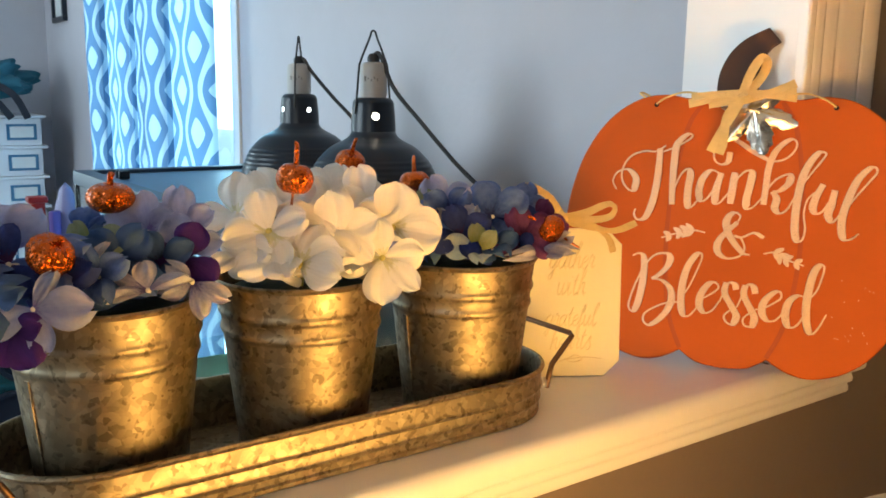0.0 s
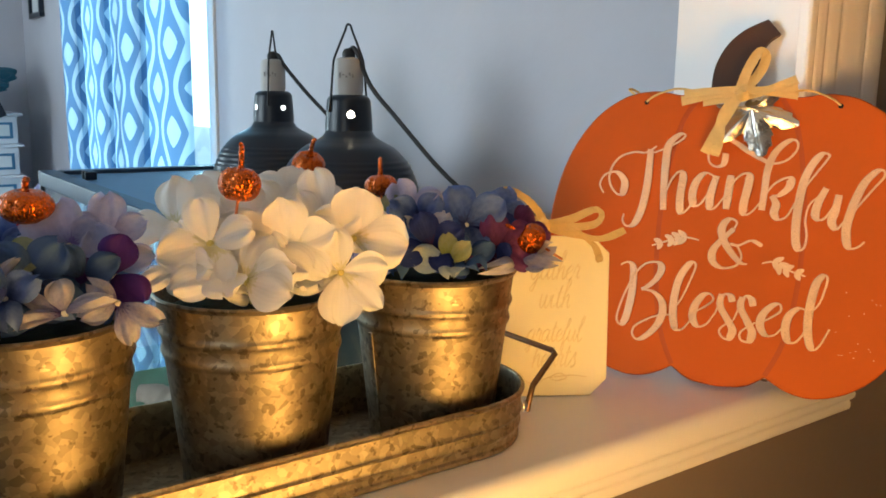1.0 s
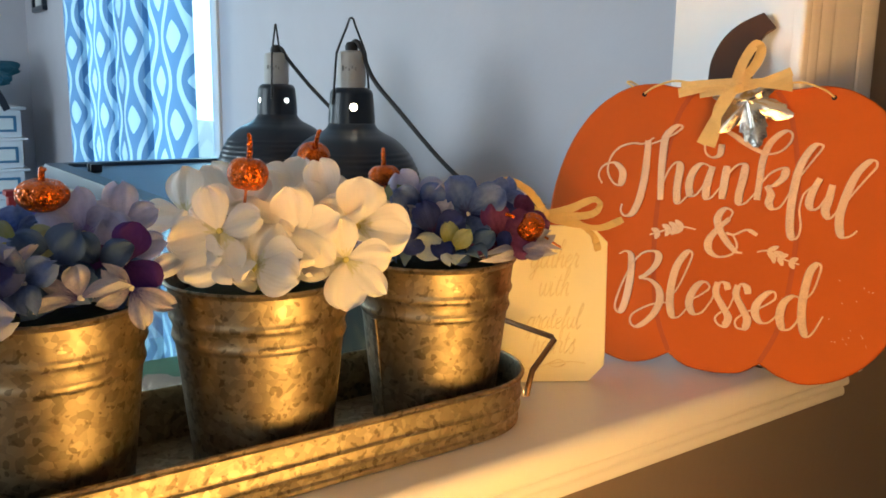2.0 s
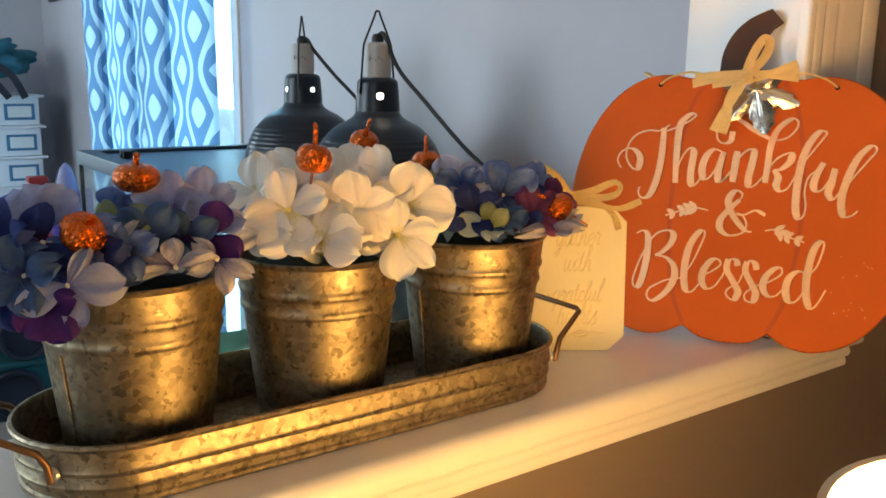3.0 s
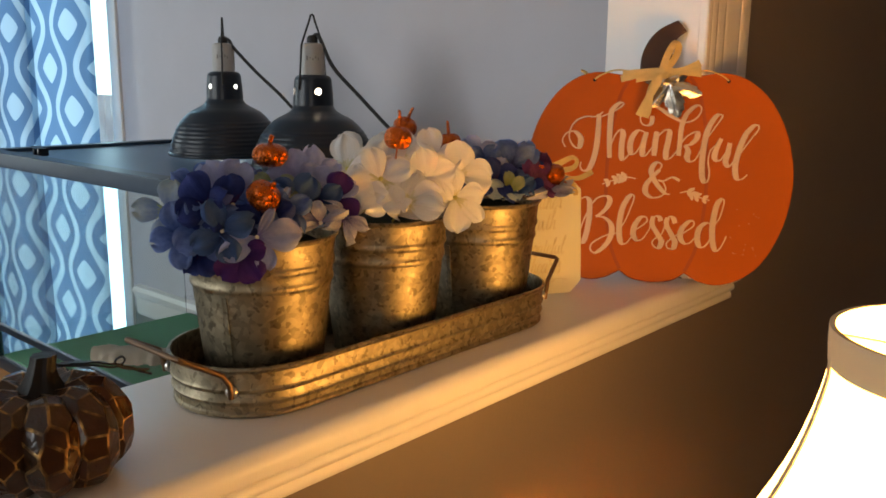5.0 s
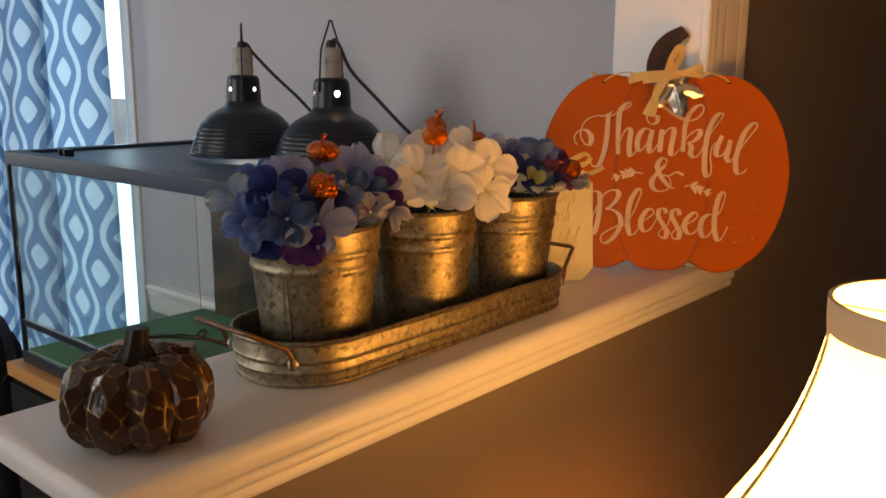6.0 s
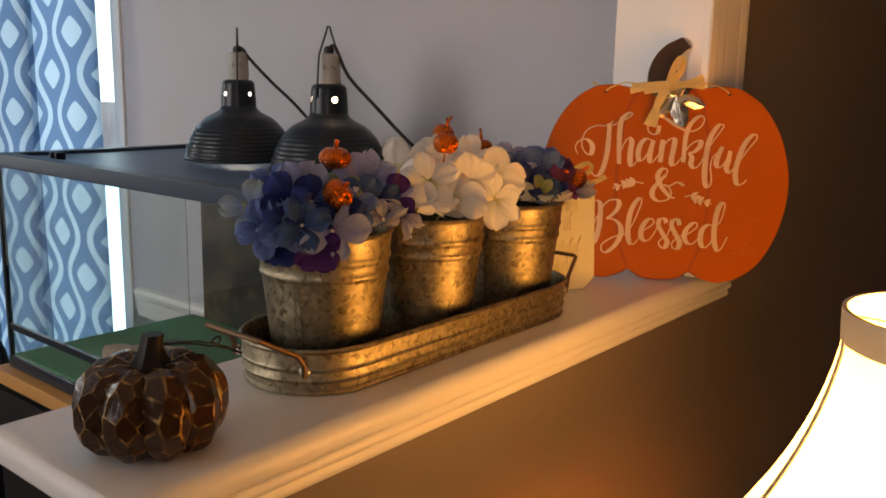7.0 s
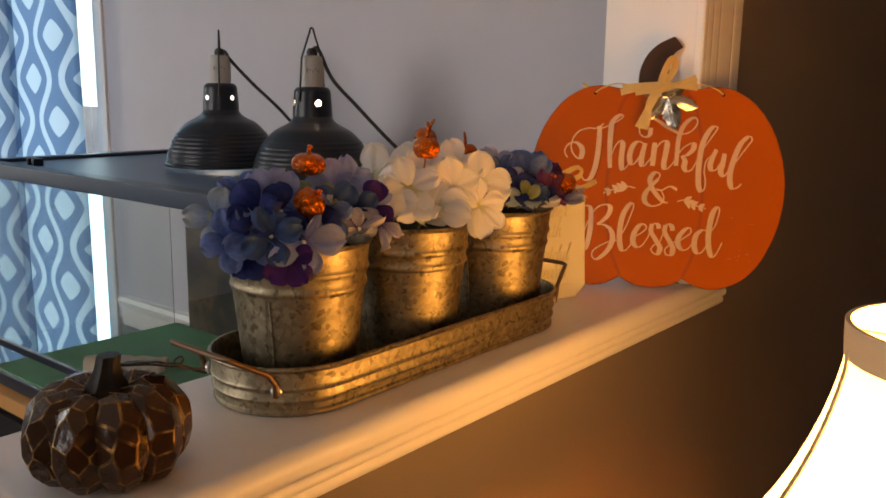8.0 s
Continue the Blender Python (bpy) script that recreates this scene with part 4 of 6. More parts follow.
def bouquet(i, label, low):
    """The bouquet of one pail, with the lower heads that ring the rim and hide the foam."""
    x, y = PAILS[i]
    ob = tagged(empty("flower_bouquet", Matrix.Translation((x, y, TOP + 0.118))), label, "flowers", group="flower bouquets")
    rng = random.Random(50 + i)
    for k in range(9):
        a = 2 * math.pi * (k + rng.uniform(-0.2, 0.2)) / 9
        d = Vector((math.cos(a), math.sin(a), rng.uniform(0.3, 0.9)))
        floret(ob, low[k % len(low)], (x + d.x * 0.034, y + d.y * 0.034, 1.207 + rng.uniform(0, 0.008)), d, 0.026, *[(90 * q + rng.uniform(0, 40), 1, rng.uniform(10, 35), 0.9) for q in range(4)])
    for k in range(6):
        a = k * 2.4 + i
        d = Vector((0.5 * math.cos(a), 0.5 * math.sin(a), 1))
        floret(ob, low[(k + 1) % len(low)], (x + 0.022 * math.cos(a), y + 0.022 * math.sin(a), 1.216 + 0.005 * (k % 3) + (0.006 if i == 1 else 0)), d, 0.027, *[(90 * q + 50 * k, 1, rng.uniform(12, 40), 0.9) for q in range(4)])
    return ob


heads = bouquet(0, "silk flowers in blue, purple, lavender and lime green", ("slate", "navy", "blue", "slate", "lavender"))
floret(heads, "purple", (0.170, 0.502, 1.231), (-0.5, -0.84, 0.2), 0.0216, (72, 1, 4, 1), (176, 0.95, 0, 0.92), (318, 1, 2, 1.05))
floret(heads, "lavender", (0.174, 0.510, 1.233), (-0.45, -0.8, 0.35), 0.0238, (120, 1, 2, 1), (215, 0.95, 10, 0.9), (20, 0.9, 10, 0.8))
floret(heads, "lavender", (0.082, 0.485, 1.215), (-0.55, -0.82, 0.12), 0.0264, (204, 1.08, 6, 0.8), (3, 1.15, 4, 0.92), (282, 0.92, 6, 0.84), (60, 0.85, 10, 0.45))
floret(heads, "navy", (0.060, 0.509, 1.238), (-0.78, -0.6, 0.15), 0.0220, (128, 1.1, 14, 1.1), (205, 1, 18, 1.1), (270, 0.9, 12, 1), (30, 0.8, 24, 0.9))
floret(heads, "navy", (0.074, 0.501, 1.237), (-0.6, -0.78, 0.18), 0.0216, (98, 0.95, 6, 1.15), (250, 1, 8, 1), (318, 0.95, 8, 0.95), (180, 0.7, 14, 0.8))
floret(heads, "lavender", (0.076, 0.514, 1.242), (-0.55, -0.78, 0.3), 0.0255, (118, 1.05, 0, 0.95), (62, 1.08, 0, 0.95))
floret(heads, "pale", (0.047, 0.540, 1.231), (-0.84, -0.5, 0.2), 0.0246, (80, 0.9, 8, 1), (180, 1, 10, 0.9), (262, 1, 6, 1), (325, 1.1, 0, 0.8))
floret(heads, "blue", (0.048, 0.525, 1.216), (-0.85, -0.52, 0.08), 0.0238, (20, 1, 10, 0.9), (110, 1, 8, 0.9), (195, 1, 8, 0.9), (275, 1, 6, 0.9))
floret(heads, "blue", (0.058, 0.510, 1.221), (-0.72, -0.68, 0.08), 0.0246, (30, 1, 12, 0.9), (125, 0.9, 10, 0.9), (215, 1, 10, 0.9), (300, 1, 4, 0.9))
floret(heads, "slate", (0.063, 0.499, 1.220), (-0.66, -0.74, 0.08), 0.0229, (20, 1, 12, 0.9), (110, 1, 12, 0.9), (210, 1, 10, 0.9), (290, 1, 8, 0.9))
floret(heads, "purple", (0.072, 0.490, 1.203), (-0.6, -0.8, 0), 0.0211, (228, 1, 8, 1), (300, 1, 4, 1), (20, 0.8, 18, 0.9))
floret(heads, "navy", (0.056, 0.516, 1.207), (-0.82, -0.56, 0), 0.0211, (240, 1, 8, 0.95), (300, 1, 8, 0.9), (170, 0.9, 14, 0.9))
floret(heads, "blue", (0.126, 0.556, 1.241), (-0.3, -0.75, 0.5), 0.0176, (95, 1, 6, 1.1), (40, 0.9, 12, 0.9))
floret(heads, "green", (0.120, 0.516, 1.239), (-0.48, -0.78, 0.35), 0.0207, (22, 0.95, 4, 0.98), (128, 0.85, 10, 0.85))
floret(heads, "mist", (0.112, 0.502, 1.230), (-0.45, -0.8, 0.35), 0.0167, (52, 1.1, 6, 0.28))
floret(heads, "slate", (0.134, 0.507, 1.231), (-0.45, -0.82, 0.3), 0.0238, (55, 1, 18, 1), (140, 1, 16, 1), (240, 1.15, 8, 1), (320, 1.1, 8, 1))
floret(heads, "blue", (0.119, 0.499, 1.225), (-0.5, -0.78, 0.35), 0.0211, (30, 1, 30, 0.9), (120, 0.9, 26, 0.9), (210, 1, 18, 0.9), (300, 1, 22, 0.9))
floret(heads, "lavender", (0.156, 0.529, 1.244), (-0.4, -0.8, 0.35), 0.0238, (105, 1.05, 4, 0.95), (165, 1.05, 8, 0.9), (40, 0.8, 10, 0.9))
floret(heads, "lavender", (0.178, 0.533, 1.244), (-0.3, -0.82, 0.35), 0.0246, (92, 1.1, 4, 0.8), (150, 0.9, 12, 0.9), (30, 0.9, 12, 0.8))
floret(heads, "mist", (0.143, 0.488, 1.217), (-0.45, -0.75, 0.45), 0.0198, (165, 1.15, 12, 0.45), (20, 1.1, 14, 0.42), (200, 1.1, -6, 0.4), (100, 0.8, 20, 0.8))
floret(heads, "mist", (0.170, 0.493, 1.218), (-0.15, -0.85, 0.18), 0.0207, (285, 1.05, 6, 0.48), (330, 1.1, 8, 0.44), (200, 0.9, 10, 0.6), (140, 0.8, 14, 0.7))
floret(heads, "blue", (0.097, 0.507, 1.233), (-0.5, -0.75, 0.42), 0.0229, (30, 1, 24, 0.9), (120, 0.9, 22, 0.9), (210, 1, 18, 0.9), (300, 1, 14, 0.9))
floret(heads, "navy", (0.099, 0.495, 1.224), (-0.5, -0.78, 0.35), 0.0202, (30, 1, 24, 0.9), (120, 0.9, 22, 0.9), (300, 1, 14, 0.9))
floret(heads, "slate", (0.157, 0.507, 1.229), (-0.4, -0.8, 0.4), 0.0211, (30, 1, 20, 0.9), (120, 0.9, 22, 0.9), (210, 1, 18, 0.9), (300, 1, 14, 0.9))
floret(heads, "blue", (0.073, 0.545, 1.244), (-0.7, -0.5, 0.5), 0.0229, (60, 0.9, 20, 0.9), (150, 0.9, 16, 0.9), (240, 1, 14, 0.9), (330, 1, 14, 0.9))
heads = bouquet(1, "silk hydrangea flowers in creamy white", ("white",))
floret(heads, "white", (0.300, 0.488, 1.221), (-0.45, -0.85, 0.18), 0.0300, (268, 1.02, 4, 0.8), (318, 1.05, 2, 0.5), (6, 0.92, 6, 0.86), (96, 0.85, 14, 0.8), (196, 1, -18, 0.62))
floret(heads, "white", (0.314, 0.497, 1.239), (-0.35, -0.85, 0.35), 0.0315, (82, 0.98, 10, 1), (352, 1.05, 2, 0.95), (150, 0.9, 8, 0.9), (30, 0.9, -14, 0.8))
floret(heads, "white", (0.305, 0.516, 1.254), (-0.5, -0.82, 0.25), 0.0270, (108, 1, 4, 0.98), (200, 0.8, 10, 0.8), (20, 0.8, 10, 0.8))
floret(heads, "white", (0.273, 0.496, 1.238), (-0.5, -0.82, 0.28), 0.0300, (172, 1.4, 16, 0.86), (105, 0.95, 12, 0.85), (25, 0.85, 14, 0.85), (320, 0.85, 8, 0.8))
floret(heads, "white", (0.253, 0.518, 1.250), (-0.55, -0.75, 0.38), 0.0320, (178, 1.15, 12, 0.85), (95, 0.75, 24, 1), (240, 1, 6, 0.8), (330, 0.9, 14, 0.8))
floret(heads, "white", (0.258, 0.566, 1.252), (-0.55, -0.72, 0.42), 0.0300, (125, 0.95, 4, 0.95), (30, 1.1, 0, 0.8), (200, 0.9, 8, 0.85))
floret(heads, "white", (0.300, 0.556, 1.256), (-0.45, -0.75, 0.48), 0.0270, (80, 0.9, 4, 1), (150, 1, 8, 0.9), (10, 0.9, 8, 0.9))
floret(heads, "white", (0.219, 0.540, 1.248), (-0.8, -0.52, 0.3), 0.0280, (100, 1.05, 6, 0.9), (190, 1, 10, 0.9), (280, 0.95, 10, 0.9), (10, 0.9, 20, 0.8))
floret(heads, "white", (0.230, 0.503, 1.226), (-0.42, -0.72, 0.55), 0.0280, (212, 1.02, 20, 0.86), (292, 0.85, 10, 1), (60, 1, 6, 1), (120, 1, 8, 1))
floret(heads, "white", (0.240, 0.490, 1.222), (-0.35, -0.8, 0.48), 0.0270, (4, 1.1, 30, 0.92), (330, 1.15, -4, 0.95), (60, 1.05, 14, 0.9))
floret(heads, "white", (0.214, 0.518, 1.229), (-0.72, -0.62, 0.3), 0.0270, (235, 1.15, 6, 0.5), (100, 0.9, 12, 0.9), (0, 0.85, 20, 0.9))
floret(heads, "white", (0.258, 0.503, 1.238), (-0.45, -0.78, 0.42), 0.0300, (60, 0.9, 14, 0.9), (150, 1, 16, 0.9), (240, 1, 4, 0.9), (330, 1, 4, 0.9))
floret(heads, "white", (0.227, 0.508, 1.242), (-0.6, -0.7, 0.4), 0.0290, (20, 0.9, 18, 0.9), (110, 0.9, 14, 0.9), (200, 1, 8, 0.9), (290, 1, 6, 0.9))
floret(heads, "white", (0.295, 0.512, 1.242), (-0.4, -0.75, 0.5), 0.0290, (20, 1, 10, 0.9), (110, 0.9, 14, 0.9), (200, 1, 8, 0.9), (290, 1, 6, 0.9))
floret(heads, "white", (0.282, 0.530, 1.248), (-0.4, -0.68, 0.6), 0.0290, (45, 1, 12, 0.9), (135, 1, 14, 0.9), (225, 1, 8, 0.9), (315, 1, 6, 0.9))
floret(heads, "white", (0.326, 0.530, 1.247), (-0.1, -0.7, 0.65), 0.0280, (20, 1, 12, 0.9), (110, 0.8, 14, 0.9), (200, 1, 8, 0.9), (290, 1, 6, 0.9))
heads = bouquet(2, "silk flowers in periwinkle, plum and pale green", ("slate", "navy", "blue", "plum", "lavender"))
floret(heads, "blue", (0.411, 0.508, 1.239), (-0.45, -0.82, 0.3), 0.0260, (112, 1.1, 6, 1.15), (35, 1.15, 10, 0.8), (285, 0.9, 14, 1), (195, 0.8, 20, 0.9))
floret(heads, "lavender", (0.375, 0.523, 1.247), (-0.55, -0.75, 0.38), 0.0240, (118, 1, 6, 0.9), (40, 1, 6, 0.85), (200, 0.8, 14, 0.9))
floret(heads, "blue", (0.377, 0.515, 1.242), (-0.5, -0.78, 0.35), 0.0240, (60, 0.9, 14, 0.9), (150, 1, 14, 0.9), (240, 0.9, 10, 0.9), (330, 0.8, 14, 0.9))
floret(heads, "pale", (0.382, 0.488, 1.217), (-0.5, -0.82, 0.22), 0.0215, (165, 1.15, 4, 0.95), (270, 1, 8, 0.9))
floret(heads, "green", (0.382, 0.488, 1.218), (-0.5, -0.82, 0.25), 0.0165, (97, 1.15, 10, 0.7), (48, 1.1, 14, 0.8))
floret(heads, "navy", (0.375, 0.500, 1.228), (-0.5, -0.78, 0.38), 0.0230, (30, 1, 20, 0.9), (110, 1, 14, 0.9), (200, 1, 12, 0.9), (300, 0.9, 14, 0.9))
floret(heads, "mist", (0.381, 0.505, 1.234), (-0.5, -0.78, 0.4), 0.0210, (150, 1.1, 12, 0.42), (60, 0.8, 18, 0.7))
floret(heads, "plum", (0.428, 0.490, 1.224), (-0.35, -0.85, 0.35), 0.0240, (110, 1, 14, 1), (20, 1.05, 10, 1), (205, 1.15, 6, 0.6), (330, 1, 4, 0.95))
floret(heads, "plum", (0.450, 0.500, 1.231), (-0.25, -0.8, 0.48), 0.0240, (60, 0.9, 14, 0.9), (150, 1, 10, 0.9), (350, 1, 10, 0.9))
floret(heads, "mist", (0.436, 0.484, 1.213), (-0.3, -0.85, 0.3), 0.0230, (190, 1.25, 2, 0.34), (350, 1.2, 4, 0.42), (25, 1.2, 8, 0.45))
floret(heads, "navy", (0.426, 0.505, 1.229), (-0.4, -0.8, 0.4), 0.0240, (30, 1, 20, 0.9), (120, 1, 16, 0.9), (210, 1, 12, 0.9), (300, 1, 12, 0.9))
floret(heads, "blue", (0.453, 0.522, 1.239), (-0.3, -0.75, 0.5), 0.0220, (75, 1.1, 8, 0.8), (20, 0.9, 12, 0.8), (150, 1, 14, 0.9))
floret(heads, "green", (0.364, 0.528, 1.240), (-0.72, -0.62, 0.3), 0.0200, (100, 1, 10, 0.8), (200, 1, 14, 0.8))
floret(heads, "blue", (0.414, 0.535, 1.240), (-0.3, -0.6, 0.7), 0.0250, (60, 1, 18, 0.9), (150, 1, 16, 0.9), (240, 1, 14, 0.9), (330, 1, 14, 0.9))
floret(heads, "slate", (0.401, 0.494, 1.216), (-0.4, -0.8, 0.4), 0.0210, (30, 1, 20, 0.9), (120, 0.9, 16, 0.9), (210, 1, 12, 0.9), (300, 0.9, 12, 0.9))
for at, r, tilt, stem, flat in (((0.138, 0.541, 1.2655), 0.0145, (0, 4), 0.005, 0.70), ((0.0925, 0.490, 1.2425), 0.0132, (-35, -25), 0.002, 0.86), ((0.243, 0.503, 1.276), 0.0122, (5, -6), 0.014, 0.90), ((0.321, 0.570, 1.279), 0.0118, (10, 26), 0.013, 0.84), ((0.372, 0.558, 1.264), 0.0118, (-6, 3), 0.011, 0.72), ((0.446, 0.480, 1.2305), 0.0114, (20, 55), 0.012, 0.9), ((0.428, 0.540, 1.246), 0.011, (-10, 12), 0.004, 0.8)):
    glitter_pumpkin(at, r, tilt, stem, 0.003 if tilt[0] < -20 else 0.018, flat)


# ---- pumpkin sign ----
SIGN = Matrix.Translation((0.6772, 0.4850, TOP + 0.0015)) @ pose(0, 0, 0, 0, 0, -58.7) @ pose(0, 0, 0, 90 - 8.25, 0, 0) @ Matrix.Diagonal((1.02, 1.0, 1.0, 1))


def script_glyphs():
    """A brush script drawn stroke by stroke; x height 1, each stroke a smooth line through its points."""
    g = {}
    bowl = [(0.66, 0.86), (0.42, 1.0), (0.10, 0.70), (0.06, 0.25), (0.28, 0.0), (0.52, 0.28), (0.68, 0.86)]
    arch = [(0.12, 0.35), (0.36, 0.92), (0.55, 0.92), (0.56, 0.35), (0.68, 0.02), (0.86, 0.22)]
    tall = [(0.02, 0.70), (0.34, 1.45), (0.46, 1.95), (0.34, 2.10), (0.20, 1.75), (0.14, 0.9), (0.10, 0.0)]
    g["a"] = (0.90, [bowl, [(0.70, 1.0), (0.66, 0.35), (0.78, 0.02), (0.95, 0.22)]])
    g["e"] = (0.70, [[(0.0, 0.38), (0.36, 0.52), (0.58, 0.80), (0.40, 1.0), (0.12, 0.70), (0.12, 0.22), (0.36, 0.0), (0.72, 0.28)]])
    g["s"] = (0.62, [[(0.0, 0.25), (0.30, 0.85), (0.42, 1.12), (0.54, 1.02), (0.44, 0.72), (0.62, 0.36), (0.50, 0.02), (0.24, 0.0), (0.22, 0.18)]])
    g["h"] = (0.84, [tall, arch])
    g["l"] = (0.55, [[(0.0, 0.35), (0.36, 1.35), (0.48, 1.95), (0.36, 2.08), (0.22, 1.6), (0.16, 0.6), (0.26, 0.03), (0.42, 0.0), (0.62, 0.30)]])
    g["f"] = (0.58, [[(0.0, 0.30), (0.38, 1.25), (0.52, 1.75), (0.40, 1.88), (0.26, 1.4), (0.16, 0.2), (0.10, -0.55), (0.20, -0.82), (0.34, -0.55), (0.28, -0.02), (0.58, 0.35)]])
    g["u"] = (0.90, [[(0.08, 1.0), (0.05, 0.40), (0.22, 0.0), (0.46, 0.25), (0.62, 1.0)], [(0.63, 1.0), (0.60, 0.32), (0.74, 0.02), (0.92, 0.25)]])
    g["t"] = (0.58, [[(0.32, 1.65), (0.22, 0.9), (0.20, 0.25), (0.36, 0.0), (0.60, 0.25)], [(0.02, 1.10), (0.54, 1.18)]])
    g["r"] = (0.66, [[(0.0, 0.40), (0.20, 1.12), (0.30, 0.90), (0.48, 0.92), (0.42, 0.40), (0.50, 0.05), (0.70, 0.25)]])
    g["g"] = (0.90, [bowl, [(0.70, 1.0), (0.62, 0.0), (0.46, -0.75), (0.24, -0.80), (0.22, -0.52), (0.90, 0.22)]])
    g["w"] = (1.00, [[(0.02, 1.0), (0.06, 0.30), (0.24, 0.0), (0.42, 0.35), (0.50, 0.95), (0.50, 0.30), (0.66, 0.0), (0.92, 0.45), (0.88, 1.0)]])
    g["i"] = (0.46, [[(0.10, 1.0), (0.07, 0.30), (0.22, 0.0), (0.46, 0.25)], [(0.22, 1.36), (0.21, 1.46)]])
    return g


GLYPHS = script_glyphs()


def stroke(bm, points, thin, thick, z=0.0, height=0.0009):
    """A brush stroke lying in the xy plane: broad where it runs down, fine where it runs up."""
    line = spline([(x, y, z) for x, y in points], 7)
    n = len(line)
    low, high = [], []
    for i, q in enumerate(line):
        d = (line[min(i + 1, n - 1)] - line[max(i - 1, 0)]).normalized()
        w = thin + (thick - thin) * max(0.0, -d.y) ** 1.3
        w *= 0.75 + 0.25 * min(1.0, 4 * min(i, n - 1 - i) / n + 0.1)
        side = Vector((-d.y, d.x, 0)) * w / 2
        low.append((bm.verts.new(q - side), bm.verts.new(q + side)))
        high.append((bm.verts.new(q - side * 0.9 + Vector((0, 0, height))), bm.verts.new(q + side * 0.9 + Vector((0, 0, height)))))
    for i in range(n - 1):
        bm.faces.new((high[i][0], high[i + 1][0], high[i + 1][1], high[i][1]))
        bm.faces.new((low[i][0], low[i + 1][0], high[i + 1][0], high[i][0]))
        bm.faces.new((low[i][1], high[i][1], high[i + 1][1], low[i + 1][1]))
    for i in (0, n - 1):
        bm.faces.new((low[i][0], high[i][0], high[i][1], low[i][1]))


def write(parent, text, spots, material, thin, thick, z, slant=0.22, squeeze=1.0):
    """Each letter of text at its (x, y, x-height)."""
    for k, (ch, (x, y, s)) in enumerate(zip(text, spots)):
        b = bmesh.new()
        for j, line in enumerate(GLYPHS[ch][1]):
            stroke(b, [(x + (px * squeeze + slant * py) * s, y + py * s) for px, py in line], thin, thick, z + 0.00012 * (j + 2 * (k % 2)))
        part("letter_" + ch, b, material, parent)


def sign():
    ob = tagged(empty("pumpkin_sign", SIGN), "orange wooden pumpkin sign reading Thankful & Blessed, leaning on the jamb", "sign")
    mm = 0.001
    half = spline([(0, 256, 0), (26, 258, 0), (50, 259, 0), (72, 262, 0), (98, 256, 0), (124, 236, 0), (145, 202, 0), (157, 160, 0), (159, 122, 0), (151, 78, 0), (132, 36, 0), (108, 12, 0), (80, 1.5, 0), (58, 4, 0), (39, 14, 0)], 6)
    low = spline([(39, 14, 0), (23, 4, 0), (0, 1, 0)], 6)
    right = [(q.x, q.y) for q in half] + [(q.x, q.y) for q in low[1:]]
    outline = right + [(-x, y) for x, y in right[-2:0:-1]]
    part("board", slab([(x * mm, y * mm) for x, y in outline], -0.010, 0.0, 0.0022), ORANGE, ob)
    # flat strips on the face, coloured as the shade between the lobes
    for s in (-1, 1):
        rib = spline([(s * 34 * mm, 0.2565, 0.0002), (s * 48 * mm, 0.230, 0.0002), (s * 58 * mm, 0.170, 0.0002), (s * 59 * mm, 0.105, 0.0002), (s * 52 * mm, 0.050, 0.0002), (s * 39 * mm, 0.0165, 0.0002)], 8)
        part("groove", ribbon(rib, 0.0042, (0, 0, 1), 0.0004), CREASE_SHADE, ob, "darker orange strip painted for the crease's shade")
    arc = spline([(-25, 258, 0), (-24, 282, 0), (-16, 302, 0), (-4, 315, 0), (8, 322, 0), (17, 326, 0)], 5)
    back = spline([(28, 313, 0), (20, 307, 0), (14, 296, 0), (12, 278, 0), (13, 258, 0)], 5)
    part("stem", slab([(q.x * mm, q.y * mm) for q in arc + back][::-1], -0.012, -0.003, 0.001), BROWN, ob, "dark brown wooden stem")
    # lettering
    z = 0.0004
    def letter(name, *lines):
        """One letter, each stroke a smooth line through its points in millimetres."""
        b = bmesh.new()
        for j, line in enumerate(lines):
            stroke(b, [(x * mm, y * mm) for x, y in line], 0.0019, 0.0070, z + 0.0002 * j)
        part("ampersand" if name == "&" else "letter_" + name, b, LETTER, ob)

    letter("T", [(-111, 167), (-115, 175), (-111, 184), (-101, 187), (-93, 179), (-94, 168), (-99, 167), (-105, 174), (-107, 183), (-104, 194), (-97, 202), (-86, 206), (-76, 206), (-67, 212)], [(-72, 209), (-72, 192), (-73, 172), (-76, 154), (-81, 141), (-88, 138), (-92, 143), (-91, 149)])
    letter("h", [(-69, 206), (-58, 211), (-48, 217), (-43, 222), (-46, 224), (-52, 220), (-57, 212), (-58, 195), (-58, 176), (-57, 155)], [(-57, 167), (-52, 182), (-46, 190), (-42, 186), (-43, 173), (-43, 160), (-41, 153), (-36, 157), (-31, 166)])
    letter("a", [(-15, 187), (-23, 190), (-30, 183), (-33, 171), (-31, 161), (-26, 162), (-20, 172), (-15, 186)], [(-14, 188), (-17, 175), (-18, 165), (-17, 159), (-13, 160), (-6, 170)])
    letter("n", [(-2, 189), (-3, 176), (-4, 159)], [(-4, 172), (1, 184), (8, 191), (13, 189), (12, 177), (10, 164), (11, 156), (16, 157), (23, 166)])
    letter("k", [(-8, 208), (-9, 199), (-15, 196), (-21, 200), (-22, 209), (-18, 216), (-8, 220), (1, 217), (11, 210), (22, 204), (31, 201), (41, 204), (48, 212), (49, 219), (45, 222), (38, 218), (31, 209), (27, 195), (26, 179), (25, 160)], [(26, 172), (33, 183), (42, 189), (46, 188), (45, 181), (38, 174), (32, 173)], [(32, 173), (36, 166), (35, 158), (39, 153), (45, 156), (50, 166)])
